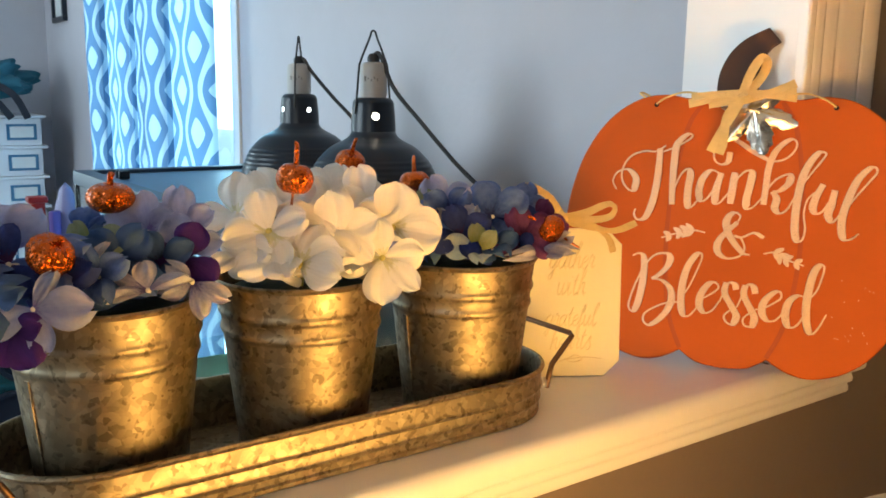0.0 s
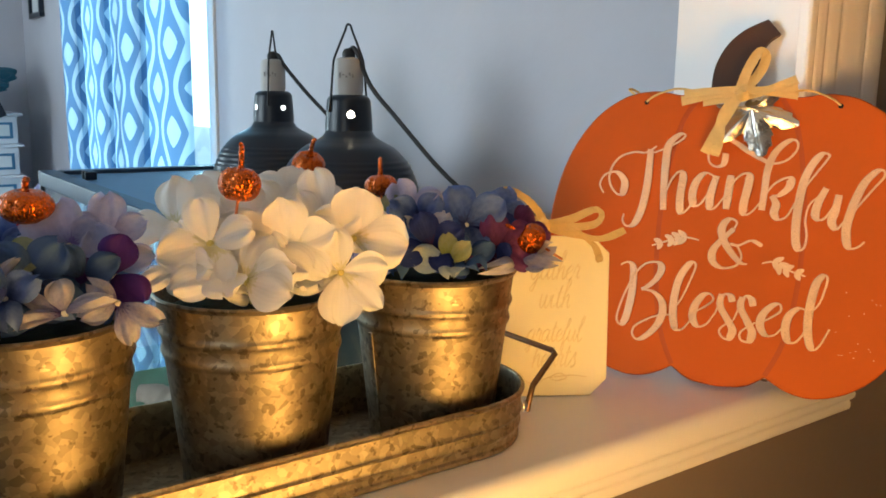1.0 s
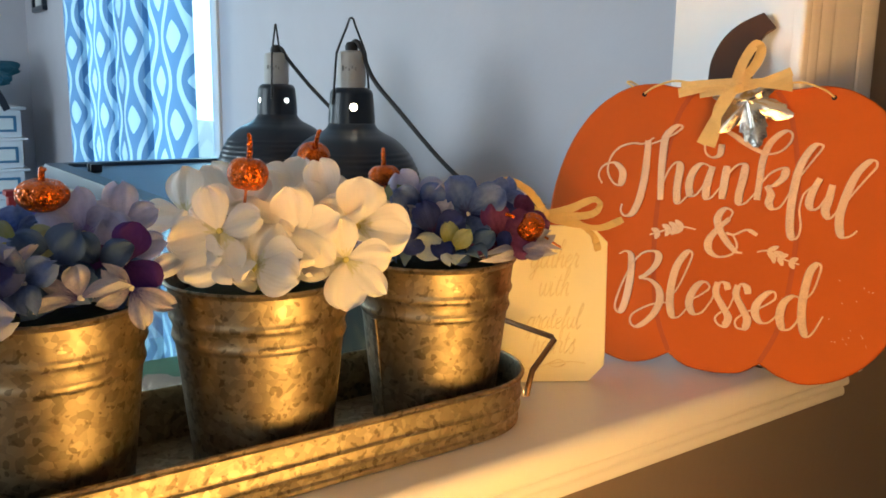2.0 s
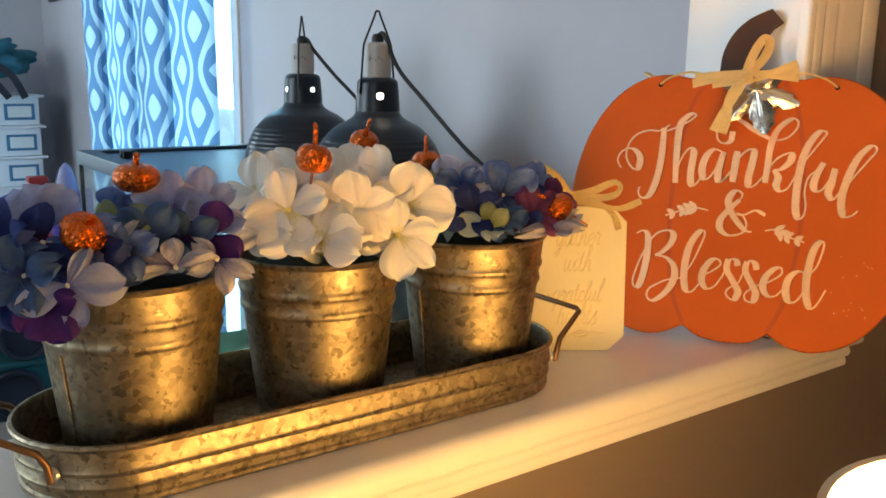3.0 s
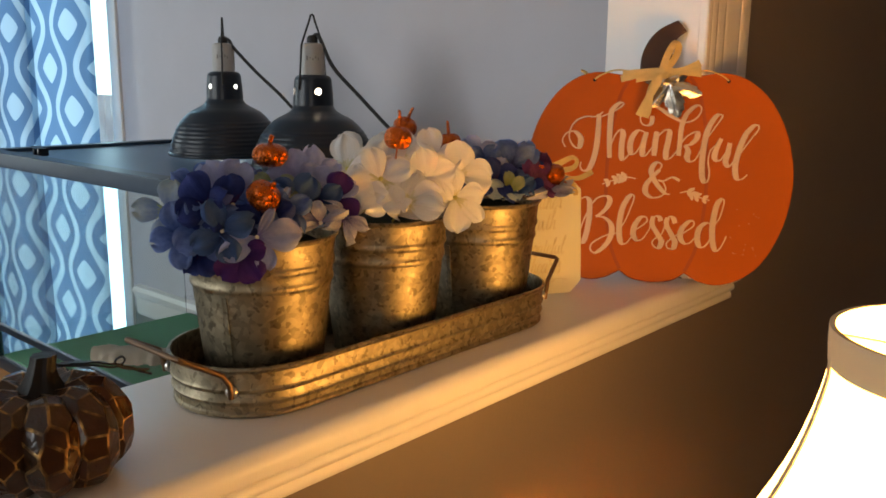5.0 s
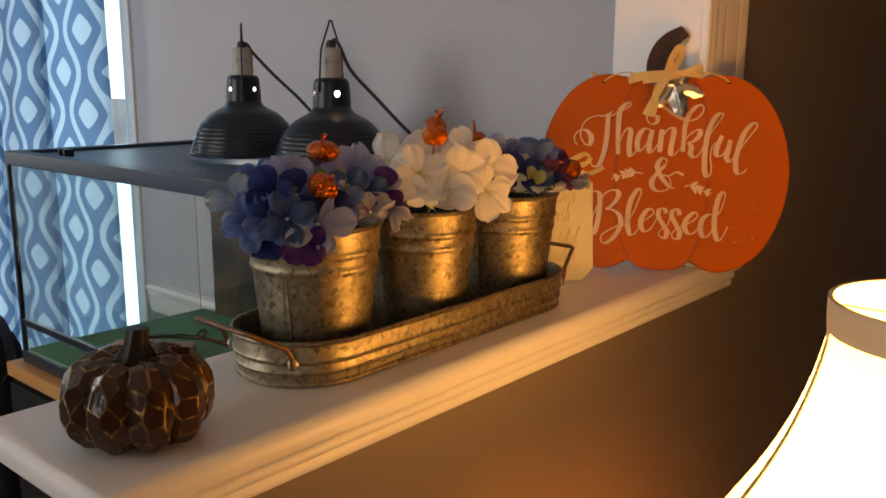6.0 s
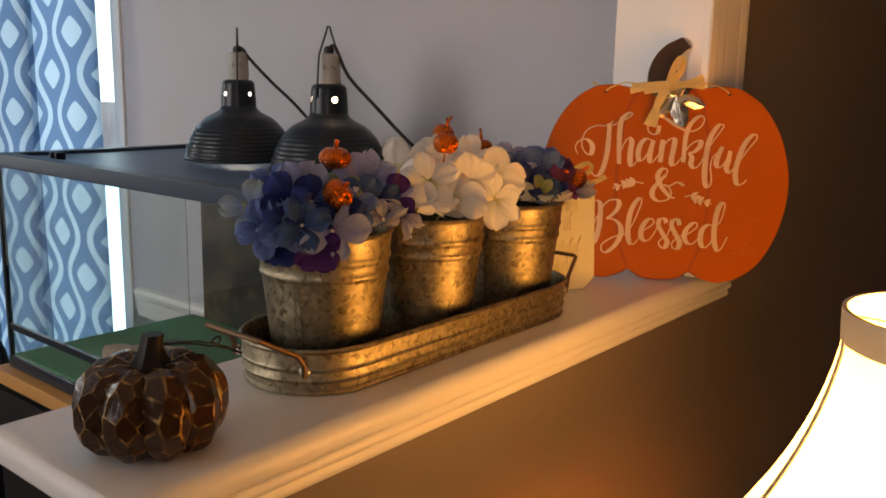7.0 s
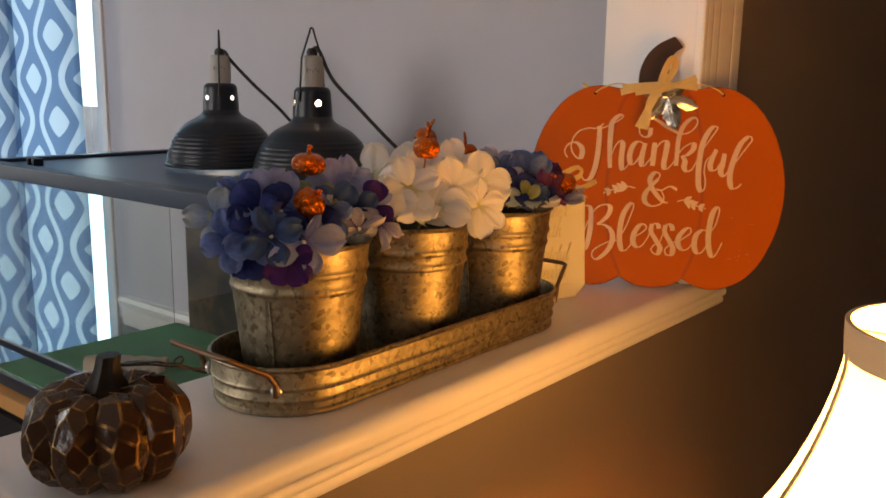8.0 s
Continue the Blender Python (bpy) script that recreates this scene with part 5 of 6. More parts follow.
    letter("f", [(49, 164), (56, 179), (65, 194), (72, 205), (74, 210), (69, 211), (63, 204), (57, 190), (54, 171), (53, 151), (54, 135), (57, 128), (61, 131), (62, 141), (60, 154), (62, 167), (69, 175)])
    letter("u", [(74, 182), (69, 170), (67, 160), (70, 155), (75, 157), (81, 168), (84, 177)], [(84, 177), (82, 163), (80, 154), (84, 148), (89, 154), (94, 162)])
    letter("l", [(92, 156), (100, 170), (110, 185), (116, 194), (115, 199), (110, 198), (102, 188), (96, 172), (92, 154), (92, 141), (95, 133), (101, 134), (106, 139)])
    letter("&", [(4, 142), (6, 148), (1, 151), (-4, 147), (-6, 139), (-1, 127), (10, 114), (17, 112)], [(4, 142), (-6, 131), (-12, 121), (-11, 112), (-3, 107), (8, 110), (12, 118), (8, 127), (2, 129)], [(2, 129), (9, 128), (19, 133), (28, 129)])
    letter("B", [(-90, 102), (-84, 105), (-79, 101), (-78, 87), (-79, 71), (-82, 54), (-86, 47), (-90, 51), (-89, 61), (-84, 78), (-76, 96), (-68, 105), (-58, 107), (-54, 102), (-57, 93), (-64, 85), (-70, 81)], [(-70, 81), (-60, 80), (-52, 73), (-50, 62), (-54, 50), (-62, 40), (-70, 35), (-75, 39), (-74, 46), (-67, 52), (-56, 58), (-43, 61)])
    letter("l", [(-43, 63), (-35, 76), (-28, 95), (-25, 106), (-27, 110), (-32, 106), (-38, 94), (-41, 77), (-41, 61), (-38, 49), (-32, 49), (-25, 59)])
    letter("e", [(-24, 65), (-15, 71), (-8, 78), (-11, 83), (-17, 81), (-23, 71), (-24, 60), (-19, 53), (-12, 56), (-6, 66)])
    letter("s", [(-6, 65), (-2, 77), (1, 84), (6, 83), (8, 78)], [(-1, 84), (-2, 74), (5, 62), (10, 53), (7, 45), (2, 46), (-1, 51), (2, 56), (10, 62)])
    letter("s", [(10, 62), (15, 77), (18, 84), (23, 82), (25, 76)], [(16, 83), (15, 74), (22, 61), (26, 53), (24, 45), (18, 45), (16, 50), (19, 55), (28, 62)])
    letter("e", [(30, 61), (39, 67), (47, 74), (46, 80), (40, 78), (33, 69), (32, 59), (37, 52), (44, 53), (51, 62)])
    letter("d", [(67, 77), (61, 78), (54, 71), (52, 59), (55, 49), (61, 49), (67, 59), (69, 76)], [(68, 73), (76, 83), (80, 97), (81, 106), (78, 108), (73, 101), (70, 85), (69, 67), (71, 51), (75, 44), (80, 49), (86, 63)])

    for line, first in ([(-24, 130), (-35, 131.5), (-46, 129), (-64, 122)], 0.36), ([(29, 114), (38, 116), (47, 111), (64, 106)], 0.36):
        sp = bmesh.new()
        stroke(sp, [(x * mm, y * mm) for x, y in line], 0.0016, 0.0018, z)
        stem_ = part("sprig", sp, LETTER, ob, "painted leaf sprig")
        run = spline([(x * mm, y * mm, 0) for x, y in line], 12)
        for k in range(4):
            i = int((first + 0.175 * k) * (len(run) - 2))
            d = (run[i + 1] - run[i]).normalized()
            for side in (-1, 1):
                u = Matrix.Rotation(radians(42 * side), 3, "Z") @ d
                v = Vector((-u.y, u.x, 0))
                size = 0.0096 - 0.0007 * k
                oval = []
                for n in range(14):
                    q = 2 * math.pi * n / 14
                    e = run[i] + u * (size * 0.5 * (1 + math.cos(q))) + v * (0.0021 * math.sin(q) * (1.1 - 0.25 * math.cos(q)))
                    oval.append((e.x, e.y))
                part("leaf", slab(oval, z, z + 0.0008), LETTER, stem_)
    # hanging twine, raffia bow and foil leaf
    for s in (-1, 1):
        # dark discs on the face give the shade inside the holes
        part("hanging_hole", lathe([(0, 0), (0.0022, 0), (0.0022, 0.0006), (0, 0.0006)], 12), STEMWOOD, ob, "dark disc for the shade in a hanging hole", at=Matrix.Translation((s * 0.079, 0.2515, 0.0002)))
        tw = spline([(s * 0.079, 0.252, 0.001), (s * 0.070, 0.258, 0.004), (s * 0.052, 0.2635, 0.005), (s * 0.030, 0.260, 0.006)], 6)
        part("twine", tube(tw, 0.0010, 6), RAFFIA, ob)
    loop = spline([(-0.090, 0.2585, 0.001), (-0.096, 0.2630, -0.002), (-0.093, 0.2640, -0.008), (-0.086, 0.2600, -0.012)], 6)
    part("twine", tube(loop, 0.0010, 6), RAFFIA, ob)
    strips = ([(-0.048, 0.252, 0.008), (-0.02, 0.2575, 0.011), (0.004, 0.260, 0.012), (0.045, 0.266, 0.010)], [(-0.046, 0.258, 0.009), (0.0, 0.262, 0.014), (0.046, 0.259, 0.009)], [(-0.030, 0.252, 0.008), (0.01, 0.258, 0.013), (0.044, 0.272, 0.009)])
    for k, line in enumerate(strips):
        part("raffia_strip", ribbon(spline(line, 7), lambda t: 0.0085 - 0.002 * math.sin(math.pi * t), (0.0, 0.15, 1), 0.0008, fray=0.0007, seed=k), RAFFIA, ob, "straw raffia bow")
    for k, line in enumerate(([(-0.001, 0.259, 0.013), (0.005, 0.280, 0.013), (0.013, 0.295, 0.010), (0.018, 0.290, 0.008), (0.013, 0.275, 0.010), (0.000, 0.259, 0.012)], [(0.002, 0.262, 0.015), (-0.007, 0.243, 0.016), (-0.016, 0.226, 0.013), (-0.025, 0.207, 0.009)], [(0.000, 0.260, 0.013), (-0.012, 0.240, 0.014), (-0.014, 0.216, 0.012), (-0.017, 0.205, 0.009)], [(-0.002, 0.262, 0.016), (0.002, 0.258, 0.0175), (0.004, 0.252, 0.015)])):
        part("raffia_strip", ribbon(spline(line, 7), 0.0082, (0.1, 0.1, 1), 0.0008, fray=0.0007, seed=9 + k), RAFFIA, ob, "straw raffia bow")
    leaf = bmesh.new()
    lobes = ((0, 1.0, 27), (56, 0.92, 23), (-56, 0.92, 23), (112, 0.66, 22), (-112, 0.66, 22))
    rings, spokes = 6, 72
    grid = []
    for i in range(rings + 1):
        row = []
        for k in range(spokes):
            a = -180 + 360 * k / spokes
            r = 0.40
            for c, size, w in lobes:
                off = abs((a - c + 180) % 360 - 180)
                r = max(r, size * max(0.0, 1 - (off / (2.0 * w)) ** 1.25) + 0.045 * math.sin(off * 0.55) * (off < 1.6 * w))
            t = i / rings
            rr = 0.043 * r * t
            fold = sum(math.exp(-(((a - c + 180) % 360 - 180) / 7) ** 2) for c, _, _ in lobes)
            zz = 0.0030 * fold * t * (1 - 0.5 * t) + 0.0026 * noise.noise(Vector((rr * math.cos(radians(a)) * 95, rr * math.sin(radians(a)) * 95, 1.7))) - 0.004 * t * t
            row.append((rr * math.cos(radians(a - 90)), rr * math.sin(radians(a - 90)), zz))
        grid.append(row)
    tops = [[leaf.verts.new(q) for q in row] for row in grid[1:]]
    lows = [[leaf.verts.new((q[0], q[1], q[2] - 0.0006)) for q in row] for row in grid[1:]]
    for half_, sign_ in ((tops, 0), (lows, 1)):
        mid = leaf.verts.new((0, 0, 0.0012 - 0.0006 * sign_))
        for k in range(spokes):
            j = (k + 1) % spokes
            leaf.faces.new((mid, half_[0][k], half_[0][j]))
            for i in range(rings - 1):
                leaf.faces.new((half_[i][k], half_[i + 1][k], half_[i + 1][j], half_[i][j]))
    for k in range(spokes):
        j = (k + 1) % spokes
        leaf.faces.new((tops[-1][k], lows[-1][k], lows[-1][j], tops[-1][j]))
    part("foil_leaf", leaf, CHROME, ob, "shiny silver foil maple leaf", at=pose(0.0105, 0.247, 0.007, -4, 4, 16))
    specks = bmesh.new()
    rng = random.Random(4)
    for k in range(16):
        x, y = rng.uniform(0.088, 0.125), rng.uniform(0.035, 0.10)
        box(x, x + 0.0007, y, y + 0.0007, 0.0002, 0.0006, bm=specks)
    part("glitter_specks", specks, LETTER, ob)


sign()


# ---- cream tag with raffia ----
def tag():
    m = Matrix.Translation((0.5425, 0.5523, TOP + 0.0005)) @ pose(0, 0, 0, 0, 0, -31) @ pose(0, 0, 0, 85, 0, 0)
    ob = tagged(empty("tag", m), "cream wooden tag reading gather with grateful hearts, tied with raffia", "tag")
    w, h, c = 0.0475, 0.138, 0.0145
    part("board", slab([(-w + c, 0.0), (w - c, 0.0), (w, c), (w, h - c), (w - c, h), (-w + c, h), (-w, h - c), (-w, c)], -0.006, 0.0, 0.0008), CARD, ob)
    for text, y, s in (("gather", 0.101, 0.0118), ("with", 0.0765, 0.0118), ("grateful", 0.0475, 0.0105), ("hearts", 0.0255, 0.0112)):
        wide = sum(GLYPHS[ch][0] for ch in text) * s * 0.78
        spots, x = [], -wide / 2
        for ch in text:
            spots.append((x, y, s))
            x += GLYPHS[ch][0] * s * 0.78
        write(ob, text, spots, GOLD, 0.0005, 0.0012, 0.0003, 0.22, 0.78)
    fl = bmesh.new()
    stroke(fl, [(-0.030, 0.016), (-0.018, 0.012), (-0.002, 0.017), (0.006, 0.020), (0.012, 0.016), (0.004, 0.0135), (-0.002, 0.016), (0.016, 0.018), (0.030, 0.0165)], 0.0008, 0.0016, 0.0003)
    part("flourish", fl, GOLD, ob)
    loops = ([(-0.011, 0.148, 0.006), (-0.029, 0.156, 0.008), (-0.049, 0.167, 0.008), (-0.051, 0.174, 0.010), (-0.041, 0.177, 0.012), (-0.023, 0.166, 0.011), (-0.011, 0.150, 0.009)],
             [(-0.011, 0.148, 0.006), (0.009, 0.152, 0.008), (0.031, 0.161, 0.008), (0.037, 0.156, 0.010), (0.027, 0.148, 0.012), (-0.007, 0.146, 0.010)])
    tails = ([(-0.013, 0.147, 0.007), (0.015, 0.142, 0.010), (0.031, 0.131, 0.010), (0.037, 0.117, 0.008)], [(-0.013, 0.147, 0.007), (0.017, 0.140, 0.011), (0.037, 0.137, 0.012), (0.057, 0.144, 0.010)])
    for k, line in enumerate(loops + tails):
        part("raffia_strip", ribbon(spline(line, 8), lambda t: 0.0066 - 0.0016 * t + 0.0012 * math.sin(9 * t), (0.05, 0.35, 1), 0.0008, fray=0.0008, seed=30 + k), RAFFIA, ob, "straw raffia bow")
    part("raffia_knot", ribbon(spline([(-0.017, 0.153, 0.008), (-0.012, 0.149, 0.013), (-0.008, 0.142, 0.009)], 6), 0.0085, (0.05, 0.4, 1), 0.0016, fray=0.0008, seed=40), RAFFIA, ob, "straw raffia knot")



tag()


# ---- carved pumpkin ----
def carved_pumpkin():
    ob = tagged(empty("carved_pumpkin", pose(-0.0620, 0.518, TOP, 0, 0, 12) @ Matrix.Diagonal((0.945, 0.945, 0.935, 1))), "dark carved wooden pumpkin with gold rubbed facets on the ledge", "pumpkin")
    rng = random.Random(11)
    lobes = 9
    for k in range(lobes):
        a = 2 * math.pi * k / lobes
        b = bmesh.new()
        bmesh.ops.create_cube(b, size=0.2)
        size = Vector((0.0290, 0.0215, 0.0345 + rng.uniform(-0.001, 0.001)))
        rows_ = [(-78, 4), (-52, 7), (-27, 9), (-3, 10), (21, 9), (46, 7), (72, 4)]
        ways = [(up + rng.uniform(-5, 5), 360 * (i + 0.5 * (j % 2)) / n + rng.uniform(-7, 7) + 8 * k) for j, (up, n) in enumerate(rows_) for i in range(n)]
        for up, t in ways:
            up, t = radians(up), radians(t)
            d = Vector((math.cos(up) * math.cos(t), math.cos(up) * math.sin(t), math.sin(up)))
            p = Vector((d.x * size.x, d.y * size.y, d.z * size.z)) * rng.uniform(0.960, 0.985)
            nrm = Vector((d.x / size.x, d.y / size.y, d.z / size.z)).normalized()
            cut = bmesh.ops.bisect_plane(b, geom=b.verts[:] + b.edges[:] + b.faces[:], plane_co=p, plane_no=nrm, clear_outer=True)
            rim = [e for e in cut["geom_cut"] if isinstance(e, bmesh.types.BMEdge)]
            if len(rim) > 2:
                bmesh.ops.contextual_create(b, geom=rim)
        bmesh.ops.remove_doubles(b, verts=b.verts[:], dist=0.0006)
        bmesh.ops.dissolve_degenerate(b, dist=0.0004, edges=b.edges[:])
        bmesh.ops.bevel(b, geom=b.edges[:], offset=0.0012, segments=2, affect="EDGES", profile=0.5, material=1, clamp_overlap=True)
        part("lobe", b, (CARVED, RUBBED), ob, smooth=True, at=pose(0.0275 * math.cos(a), 0.0275 * math.sin(a), 0.0335, 0, 0, math.degrees(a)) @ pose(0, 0, 0, 0, -4, 0))
    st = bmesh.new()
    rows = []
    for i in range(7):
        t = i / 6
        r = 0.0165 * (1 - t) ** 2.2 + 0.0066 + 0.0012 * t * t
        rows.append([st.verts.new((0.004 * t * t + r * (1 + 0.10 * math.cos(7 * q)) * math.cos(q), r * (1 + 0.10 * math.cos(7 * q)) * math.sin(q), 0.056 + 0.030 * t)) for q in [2 * math.pi * j / 30 for j in range(30)]])
    for lo, hi in zip(rows, rows[1:]):
        for j in range(30):
            st.faces.new((lo[j], lo[(j + 1) % 30], hi[(j + 1) % 30], hi[j]))
    st.faces.new(rows[-1])
    part("stem", st, STEMWOOD, ob, "dark ribbed stem")
    back = ob.matrix_basis.inverted()
    wire = spline([back @ Vector(q) for q in ((-0.052, 0.515, 1.146), (-0.034, 0.508, 1.144), (-0.020, 0.504, 1.140), (-0.014, 0.502, 1.143), (-0.016, 0.501, 1.147), (-0.020, 0.503, 1.144), (-0.014, 0.503, 1.138), (0.002, 0.500, 1.134))], 8)
    part("tendril", tube(wire, 0.0008, 6), CORD, ob, "dark wire tendril")
    blade = spline([back @ Vector(q) for q in ((-0.055, 0.518, 1.147), (-0.036, 0.510, 1.146), (-0.018, 0.505, 1.141), (0.004, 0.501, 1.130))], 6)
    part("leaf", ribbon(blade, lambda t: 0.0016 + 0.011 * math.sin(math.pi * min(1, 1.15 * t)) ** 0.8 if t < 0.87 else 0.002, (-0.25, 0.35, 1), 0.0010, fray=0.0006, seed=3), STEMWOOD, ob, "dark pointed leaf")



carved_pumpkin()


# ---- table lamp in the front room ----
def table_lamp():
    x, y = LAMP
    ob = tagged(empty("table_lamp", Matrix.Translation((x, y, 0.62))), "lit table lamp with a cream flared shade on a side table", "lamp")
    z = 0.62
    top, deep = 1.1755 - z, 0.215

    def bell(d):
        if d < 0.026:
            return 0.0805 - 0.04 * d
        d -= 0.026
        return 0.0795 + 0.15 * d + 1.65 * d * d if d < 0.144 else 0.1353 + 0.6 * (d - 0.144)
    r0 = bell(0)
    drops = [deep * i / 14 for i in range(15)]
    prof = [(bell(d), top - d) for d in drops]
    part("shade", lathe(prof[::-1] + [(r - 0.0012, h) for r, h in prof] + prof[-1:], 64), SHADE, ob, "glowing cream linen shade")
    part("upper_tape", lathe([(bell(0.024) + 0.0012, top - 0.024), (bell(0.012) + 0.0016, top - 0.012), (r0 + 0.0014, top + 0.0006), (r0 - 0.0022, top + 0.0006), (r0 - 0.0022, top - 0.004)], 64), SHADETRIM, ob, "beige edging tape")
    part("lower_tape", lathe([(bell(deep) + 0.001, top - deep - 0.0005), (bell(deep - 0.012) + 0.0012, top - deep + 0.012), (bell(deep - 0.012), top - deep + 0.013), (bell(deep) - 0.003, top - deep - 0.0005), (bell(deep) + 0.001, top - deep - 0.0005)], 64), SHADETRIM, ob, "beige edging tape")
    for k in range(6):
        part("rib_tape", ribbon([Vector((r + 0.0008, 0, h)) for r, h in prof[1:-1]], 0.007, (1, 0, 0.4), 0.0010), SHADETRIM, ob, "beige rib tape", at=pose(0, 0, 0, 0, 0, 118 + 60 * k))
    wire = bmesh.new()
    for a in (0, 120, 240):
        tube([(0, 0, top - 0.012), (r0 * math.cos(radians(a)), r0 * math.sin(radians(a)), top - 0.002)], 0.0012, 6, bm=wire)
    part("spider", wire, RIVET, ob)
    part("bulb", lathe([(0, 0.36), (0.013, 0.37), (0.014, 0.40), (0.028, 0.43), (0.030, 0.455), (0.020, 0.48), (0, 0.49)], 24), BULB, ob, "lit bulb").visible_shadow = False
    part("base", lathe([(0, 0), (0.075, 0), (0.078, 0.008), (0.06, 0.02), (0.025, 0.035), (0.03, 0.10), (0.05, 0.17), (0.045, 0.24), (0.018, 0.30), (0.010, 0.36), (0, 0.36)], 40), BROWN, ob)
    t = tagged(empty("side_table", Matrix.Translation((x, y, 0))), "dark wooden side table under the lamp", "table")
    part("tabletop", slab([(0.24 * math.cos(a), 0.24 * math.sin(a)) for a in [2 * math.pi * i / 40 for i in range(40)]], 0.59, 0.6195, 0.004), DARKWOOD, t)
    for a in (45, 135, 225, 315):
        part("leg", tube([(0.17 * math.cos(radians(a)), 0.17 * math.sin(radians(a)), 0.59), (0.19 * math.cos(radians(a)), 0.19 * math.sin(radians(a)), 0)], 0.016, 10), DARKWOOD, t)


table_lamp()


# ---- far corner of the back room ----
def storage_boxes():
    for k in range(6):
        z = 0.462 + 0.127 * k
        ob = tagged(empty("storage_drawer", Matrix.Translation((0.55, 4.15, z))), "white storage drawer with a blue label holder in a stack", "drawer", group="stacked drawers")
        part("body", box(-0.26, 0.18, -0.20, 0.20, 0.0, 0.115, 0.006), WHITEPLASTIC, ob)
        part("lid_edge", box(-0.27, 0.20, -0.212, 0.21, 0.115, 0.1265, 0.003), WHITEPLASTIC, ob)
        for x in (-0.13, 0.045):
            hold = bmesh.new()
            for x0, x1, z0, z1 in ((x, x + 0.115, 0.024, 0.034), (x, x + 0.115, 0.080, 0.090), (x, x + 0.012, 0.034, 0.080), (x + 0.103, x + 0.115, 0.034, 0.080)):
                box(x0, x1, -0.207, -0.199, z0, z1, 0.001, bm=hold)
            part("label_holder", hold, BLUEPLASTIC, ob, "blue plastic label holder", smooth=False)
            part("label", box(x + 0.012, x + 0.103, -0.204, -0.2, 0.034, 0.080), PAPER, ob, smooth=False)
    part_ = tagged(empty("low_cabinet", Matrix.Translation((0.45, 4.2, 0))), "dark low cabinet under the stacked drawers", "cabinet")
    part("body", box(-0.5, 0.33, -0.23, 0.24, 0.02, 0.46, 0.006), DARKWOOD, part_)
    part("plinth", box(-0.48, 0.31, -0.21, 0.22, 0.0, 0.02), DARKWOOD, part_)
    b = bmesh.new()
    bmesh.ops.create_icosphere(b, subdivisions=5, radius=1)
    for v in b.verts:
        k = 1 + 0.35 * noise.noise(v.co * 1.9) + 0.20 * noise.noise(v.co * 5)
        v.co = Vector((v.co.x * 0.26 * k, v.co.y * 0.17 * k, max(-0.35, v.co.z * k) * 0.115 + 0.05 * v.co.x))
    low = min(v.co.z for v in b.verts)
    jacket = tagged(empty("jacket", Matrix.Translation((0.49, 4.12, 1.2245 - low))), "crumpled teal jacket with dark straps on the stacked drawers", "jacket")
    part("cloth", b, TEALCLOTH, jacket)
    for k in range(3):
        part("strap", ribbon(spline([(-0.16 + 0.1 * k, -0.16, 0.05), (-0.05 + 0.09 * k, -0.215, -0.0), (0.06 + 0.06 * k, -0.232, -0.10)], 6), 0.028, (0, -1, 0.2), 0.004, fray=0.002, seed=k), DARKCLOTH, jacket, "dark strap")


storage_boxes()
pic = tagged(empty("picture_frame", pose(0.8695, 4.10, 1.62)), "small black picture frame on the wall", "picture")
pf = bmesh.new()
for y0, y1, z0, z1 in ((-0.11, 0.11, 0.0, 0.022), (-0.11, 0.11, 0.26, 0.282), (-0.11, -0.085, 0.022, 0.26), (0.085, 0.11, 0.022, 0.26)):
    box(-0.02, 0.0, y0, y1, z0, z1, 0.002, bm=pf)
part("frame", pf, BLACK, pic)
part("print", box(-0.008, -0.001, -0.085, 0.085, 0.022, 0.26), PAPER, pic, smooth=False)


# ---- toys beyond the tank ----
bench = tagged(empty("toy_workbench", Matrix.Translation((0.45, 3.02, 0))), "teal plastic toy workbench with round dark openings", "toy")
# flat dark discs on a closed body, coloured as the shade inside holes
for cx, cz, r in ((-0.02, 0.50, 0.062), (-0.06, 0.31, 0.07)):
    part("opening", lathe([(0, 0), (r, 0), (r, 0.012), (r + 0.012, 0.016), (r + 0.016, 0.008), (r + 0.016, 0)], 36), (DARKCLOTH,), bench, "rimmed dark disc for the shade inside a round hole", at=pose(cx, -0.1515, cz, 90, 0, 0))
part("body", box(-0.20, 0.14, -0.15, 0.14, 0.22, 0.60, 0.03, segments=4), TEALTOY, bench)
part("drip_rim", box(-0.21, 0.15, -0.158, 0.15, 0.395, 0.425, 0.012, segments=3), TEALTOY, bench)
for x in (-0.17, 0.09):
    for y in (-0.12, 0.10):
        part("leg", box(x, x + 0.045, y, y + 0.045, 0.0, 0.225, 0.008), TEALTOY, bench)
tower = tagged(empty("toy_tower", Matrix.Translation((0.523, 2.98, 0.60))), "red plastic toy tower standing on the workbench", "toy")
part("trunk", box(-0.034, 0.034, -0.03, 0.03, 0.0, 0.20, 0.006), REDTOY, tower)
part("upper", box(-0.022, 0.022, -0.02, 0.02, 0.20, 0.375, 0.006), REDTOY, tower)
part("foot", box(-0.042, 0.042, -0.036, 0.036, 0.0, 0.02, 0.004), REDTOY, tower)
part("cap", box(-0.030, 0.030, -0.026, 0.026, 0.372, 0.392, 0.005), REDTOY, tower)
rocket = tagged(empty("toy_rocket", Matrix.Translation((0.640, 3.12, 0.49))), "purple and grey toy rocket beside the tank", "toy")
part("hull", lathe([(0, 0), (0.040, 0), (0.046, 0.1), (0.046, 0.36), (0.036, 0.45), (0.018, 0.51), (0, 0.53)], 28), MIST_TOY, rocket, "greyed lilac hull")
for a in (0, 120, 240):
    part("fin", box(0.040, 0.085, -0.012, 0.012, 0.02, 0.44, 0.010), PURPLETOY, rocket, "purple fin", at=pose(0, 0, 0, 0, 0, a - 20))
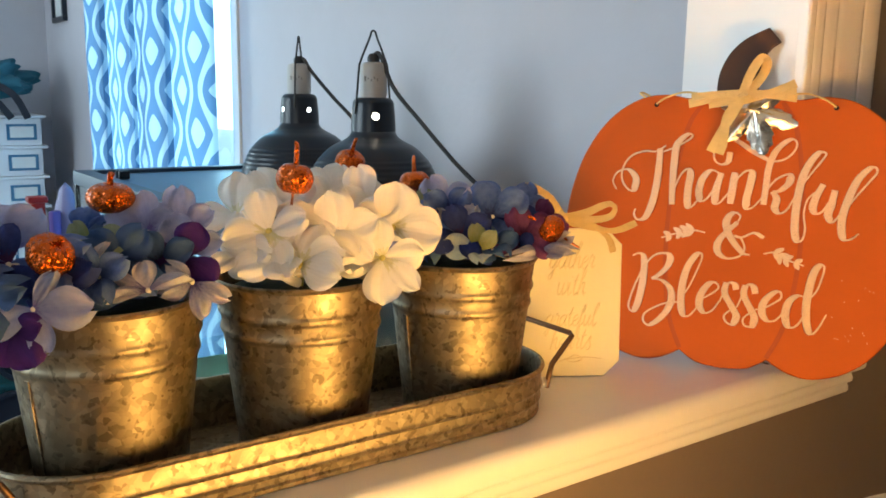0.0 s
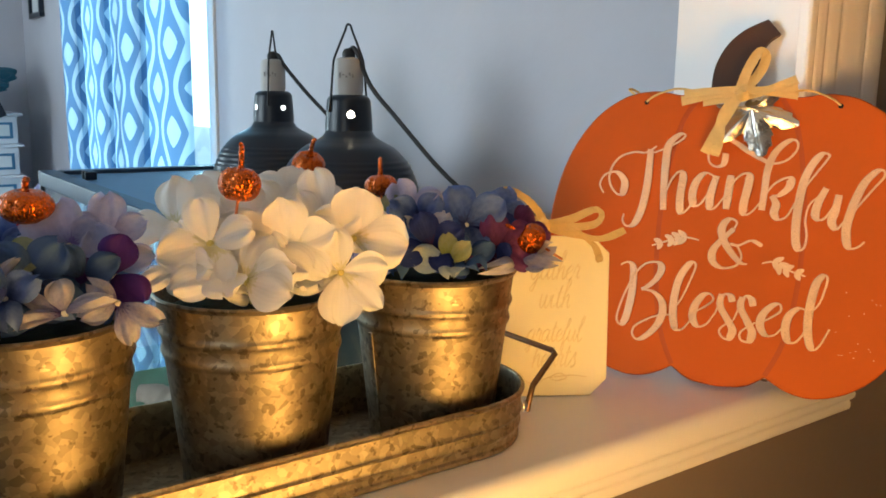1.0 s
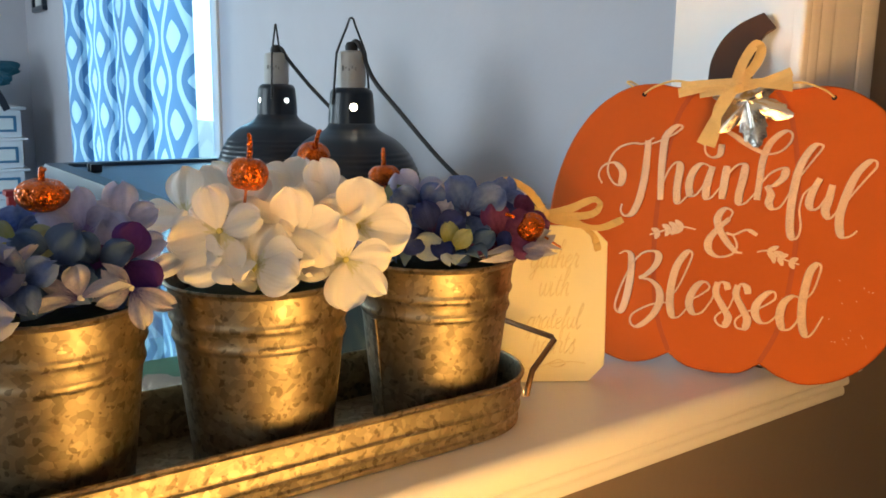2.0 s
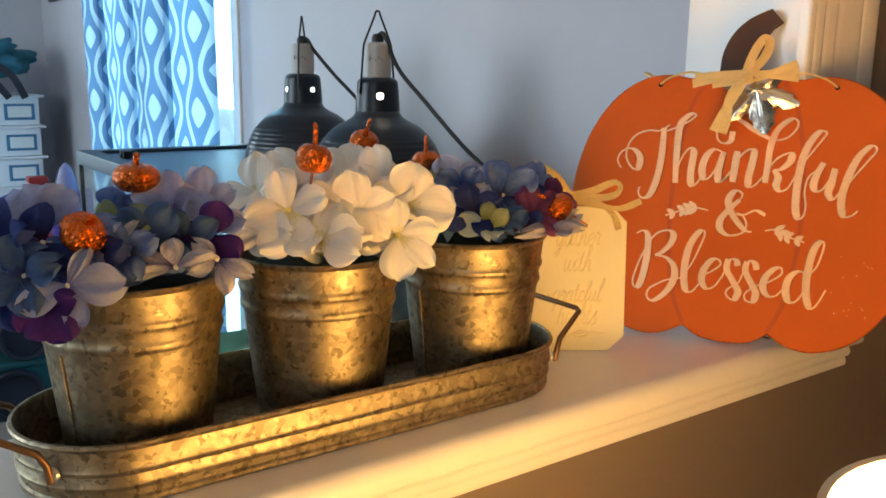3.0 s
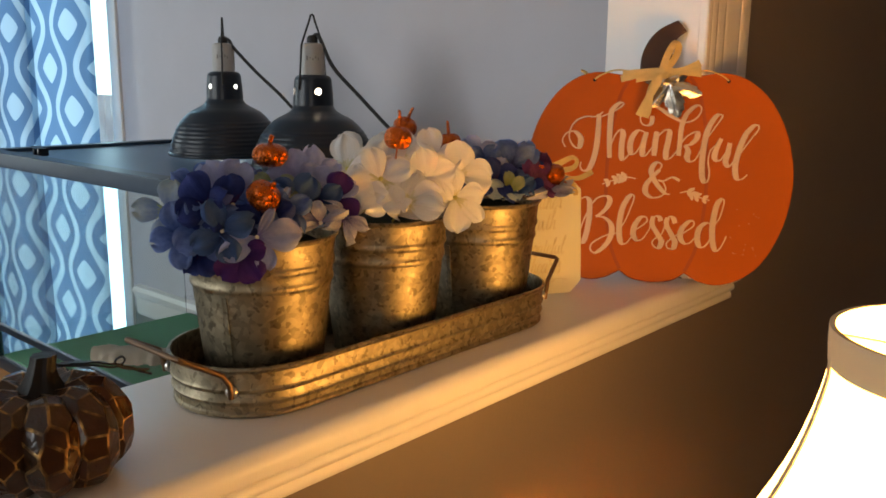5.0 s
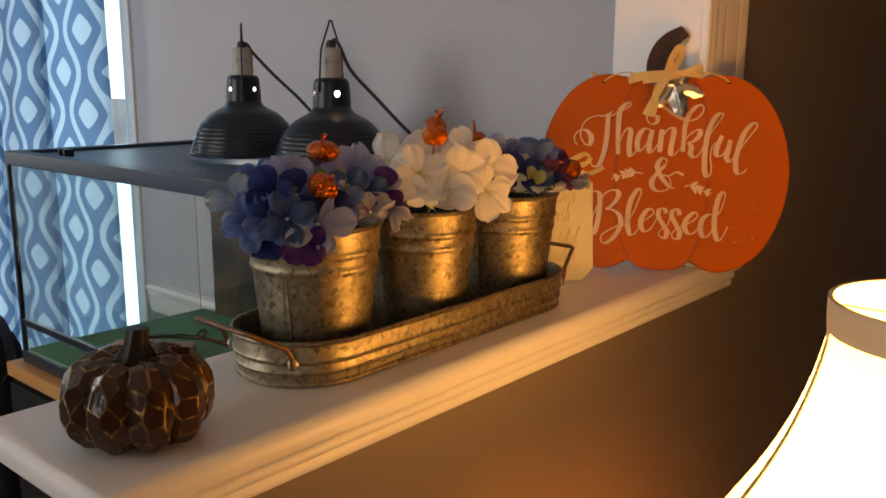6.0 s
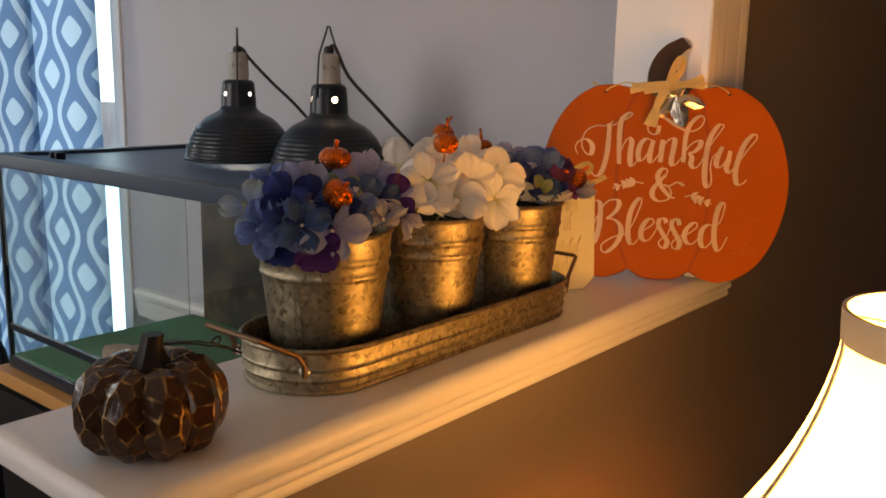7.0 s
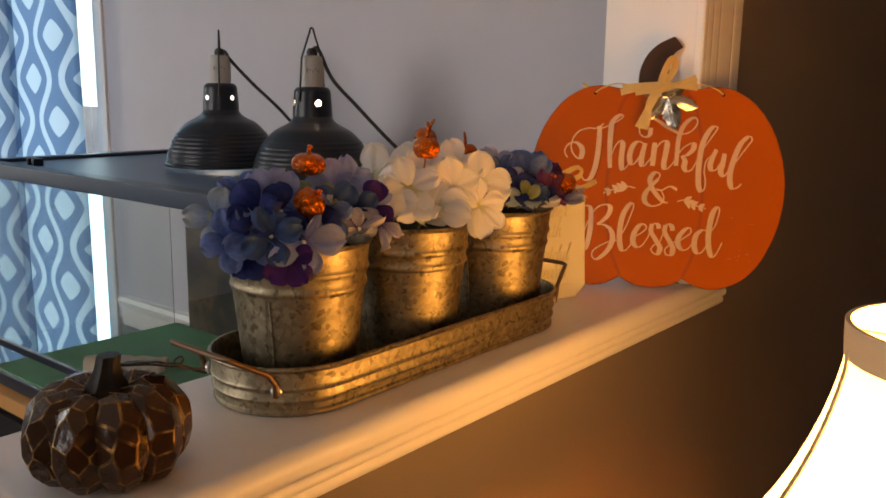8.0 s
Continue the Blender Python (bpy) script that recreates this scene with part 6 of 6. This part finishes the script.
crate = tagged(empty("toy_crate", Matrix.Translation((0.655, 3.02, 0))), "dark green toy crate on the floor", "crate")
part("body", box(-0.08, 0.075, -0.14, 0.16, 0.0, 0.478, 0.008), CRATE, crate)
part("lid", box(-0.085, 0.08, -0.146, 0.165, 0.478, 0.4895, 0.004), CRATE, crate)
block = tagged(empty("toy_block", Matrix.Translation((0.632, 2.93, 0.49))), "yellow plastic toy block on the crate", "toy")
part("body", box(-0.025, 0.025, -0.025, 0.025, 0.0, 0.075, 0.008), YELLOWTOY, block)
for a in (-0.011, 0.011):
    part("stud", lathe([(0, 0.075), (0.008, 0.075), (0.008, 0.083), (0, 0.0835)], 16), YELLOWTOY, block, at=Matrix.Translation((a, 0, 0)))
plush = bmesh.new()
bmesh.ops.create_icosphere(plush, subdivisions=4, radius=1)
for v in plush.verts:
    k = 1 + 0.28 * noise.noise(v.co * 2.3) + 0.12 * noise.noise(v.co * 6)
    v.co = Vector((v.co.x * 0.042 * k, v.co.y * 0.04 * k, v.co.z * 0.085 * k))
lowest = min(v.co.z for v in plush.verts)
tagged(part("plush_bundle", plush, PINKTOY, at=Matrix.Translation((0.555, 3.09, 0.60 - lowest))), "soft pink plush bundle on the workbench", "toy")
card = tagged(empty("price_card", pose(0.405, 2.962, 0.6005, 0, 0, 12)), "small white card with a red edge on the workbench", "card")
part("sheet", box(-0.022, 0.022, -0.0015, 0.0015, 0.0, 0.085, 0.0004), PAPER, card, smooth=False)
part("edge_band", box(-0.022, 0.022, -0.0022, -0.0018, 0.004, 0.014), REDTOY, card, "red band", smooth=False)


# ---- bag between the tank and the door ----
def bag():
    ob = tagged(empty("fabric_bag", pose(0.452, 2.13, 0, 0, 0, -6)), "tall black fabric bag standing beside the tank", "bag")
    b = bmesh.new()
    rows_ = []
    for i in range(26):
        t = i / 25
        h = 0.732 * t
        swell = 1 - 0.10 * math.cos(6.0 * t) - 0.12 * (1 - t)
        top = math.sqrt(max(0.0, 1 - max(0.0, (t - 0.86) / 0.14) ** 2.4))
        row = []
        for k in range(36):
            a = 2 * math.pi * k / 36
            c, e = math.cos(a), math.sin(a)
            r = (abs(c) ** 3 + abs(e) ** 3) ** (-1 / 3)
            crease = 1 + 0.06 * noise.noise(Vector((c * 1.6, e * 1.6, t * 6)))
            row.append(b.verts.new((0.062 * r * c * swell * crease * max(0.06, top), 0.115 * r * e * swell * crease * max(0.06, top), h)))
        rows_.append(row)
    for lo, hi in zip(rows_, rows_[1:]):
        for k in range(36):
            b.faces.new((lo[k], lo[(k + 1) % 36], hi[(k + 1) % 36], hi[k]))
    b.faces.new(rows_[0][::-1])
    b.faces.new(rows_[-1])
    part("body", b, BLACKCLOTH, ob)
    part("carry_strap", ribbon(spline([(-0.01, -0.095, 0.60), (0.005, -0.118, 0.66), (0.01, -0.07, 0.725), (0.012, 0.0, 0.742), (0.012, 0.07, 0.728), (0.008, 0.112, 0.66)], 6), 0.022, (0, -0.2, 1), 0.003, fray=0.001, seed=5), DARKCLOTH, ob, "dark carrying strap")


bag()
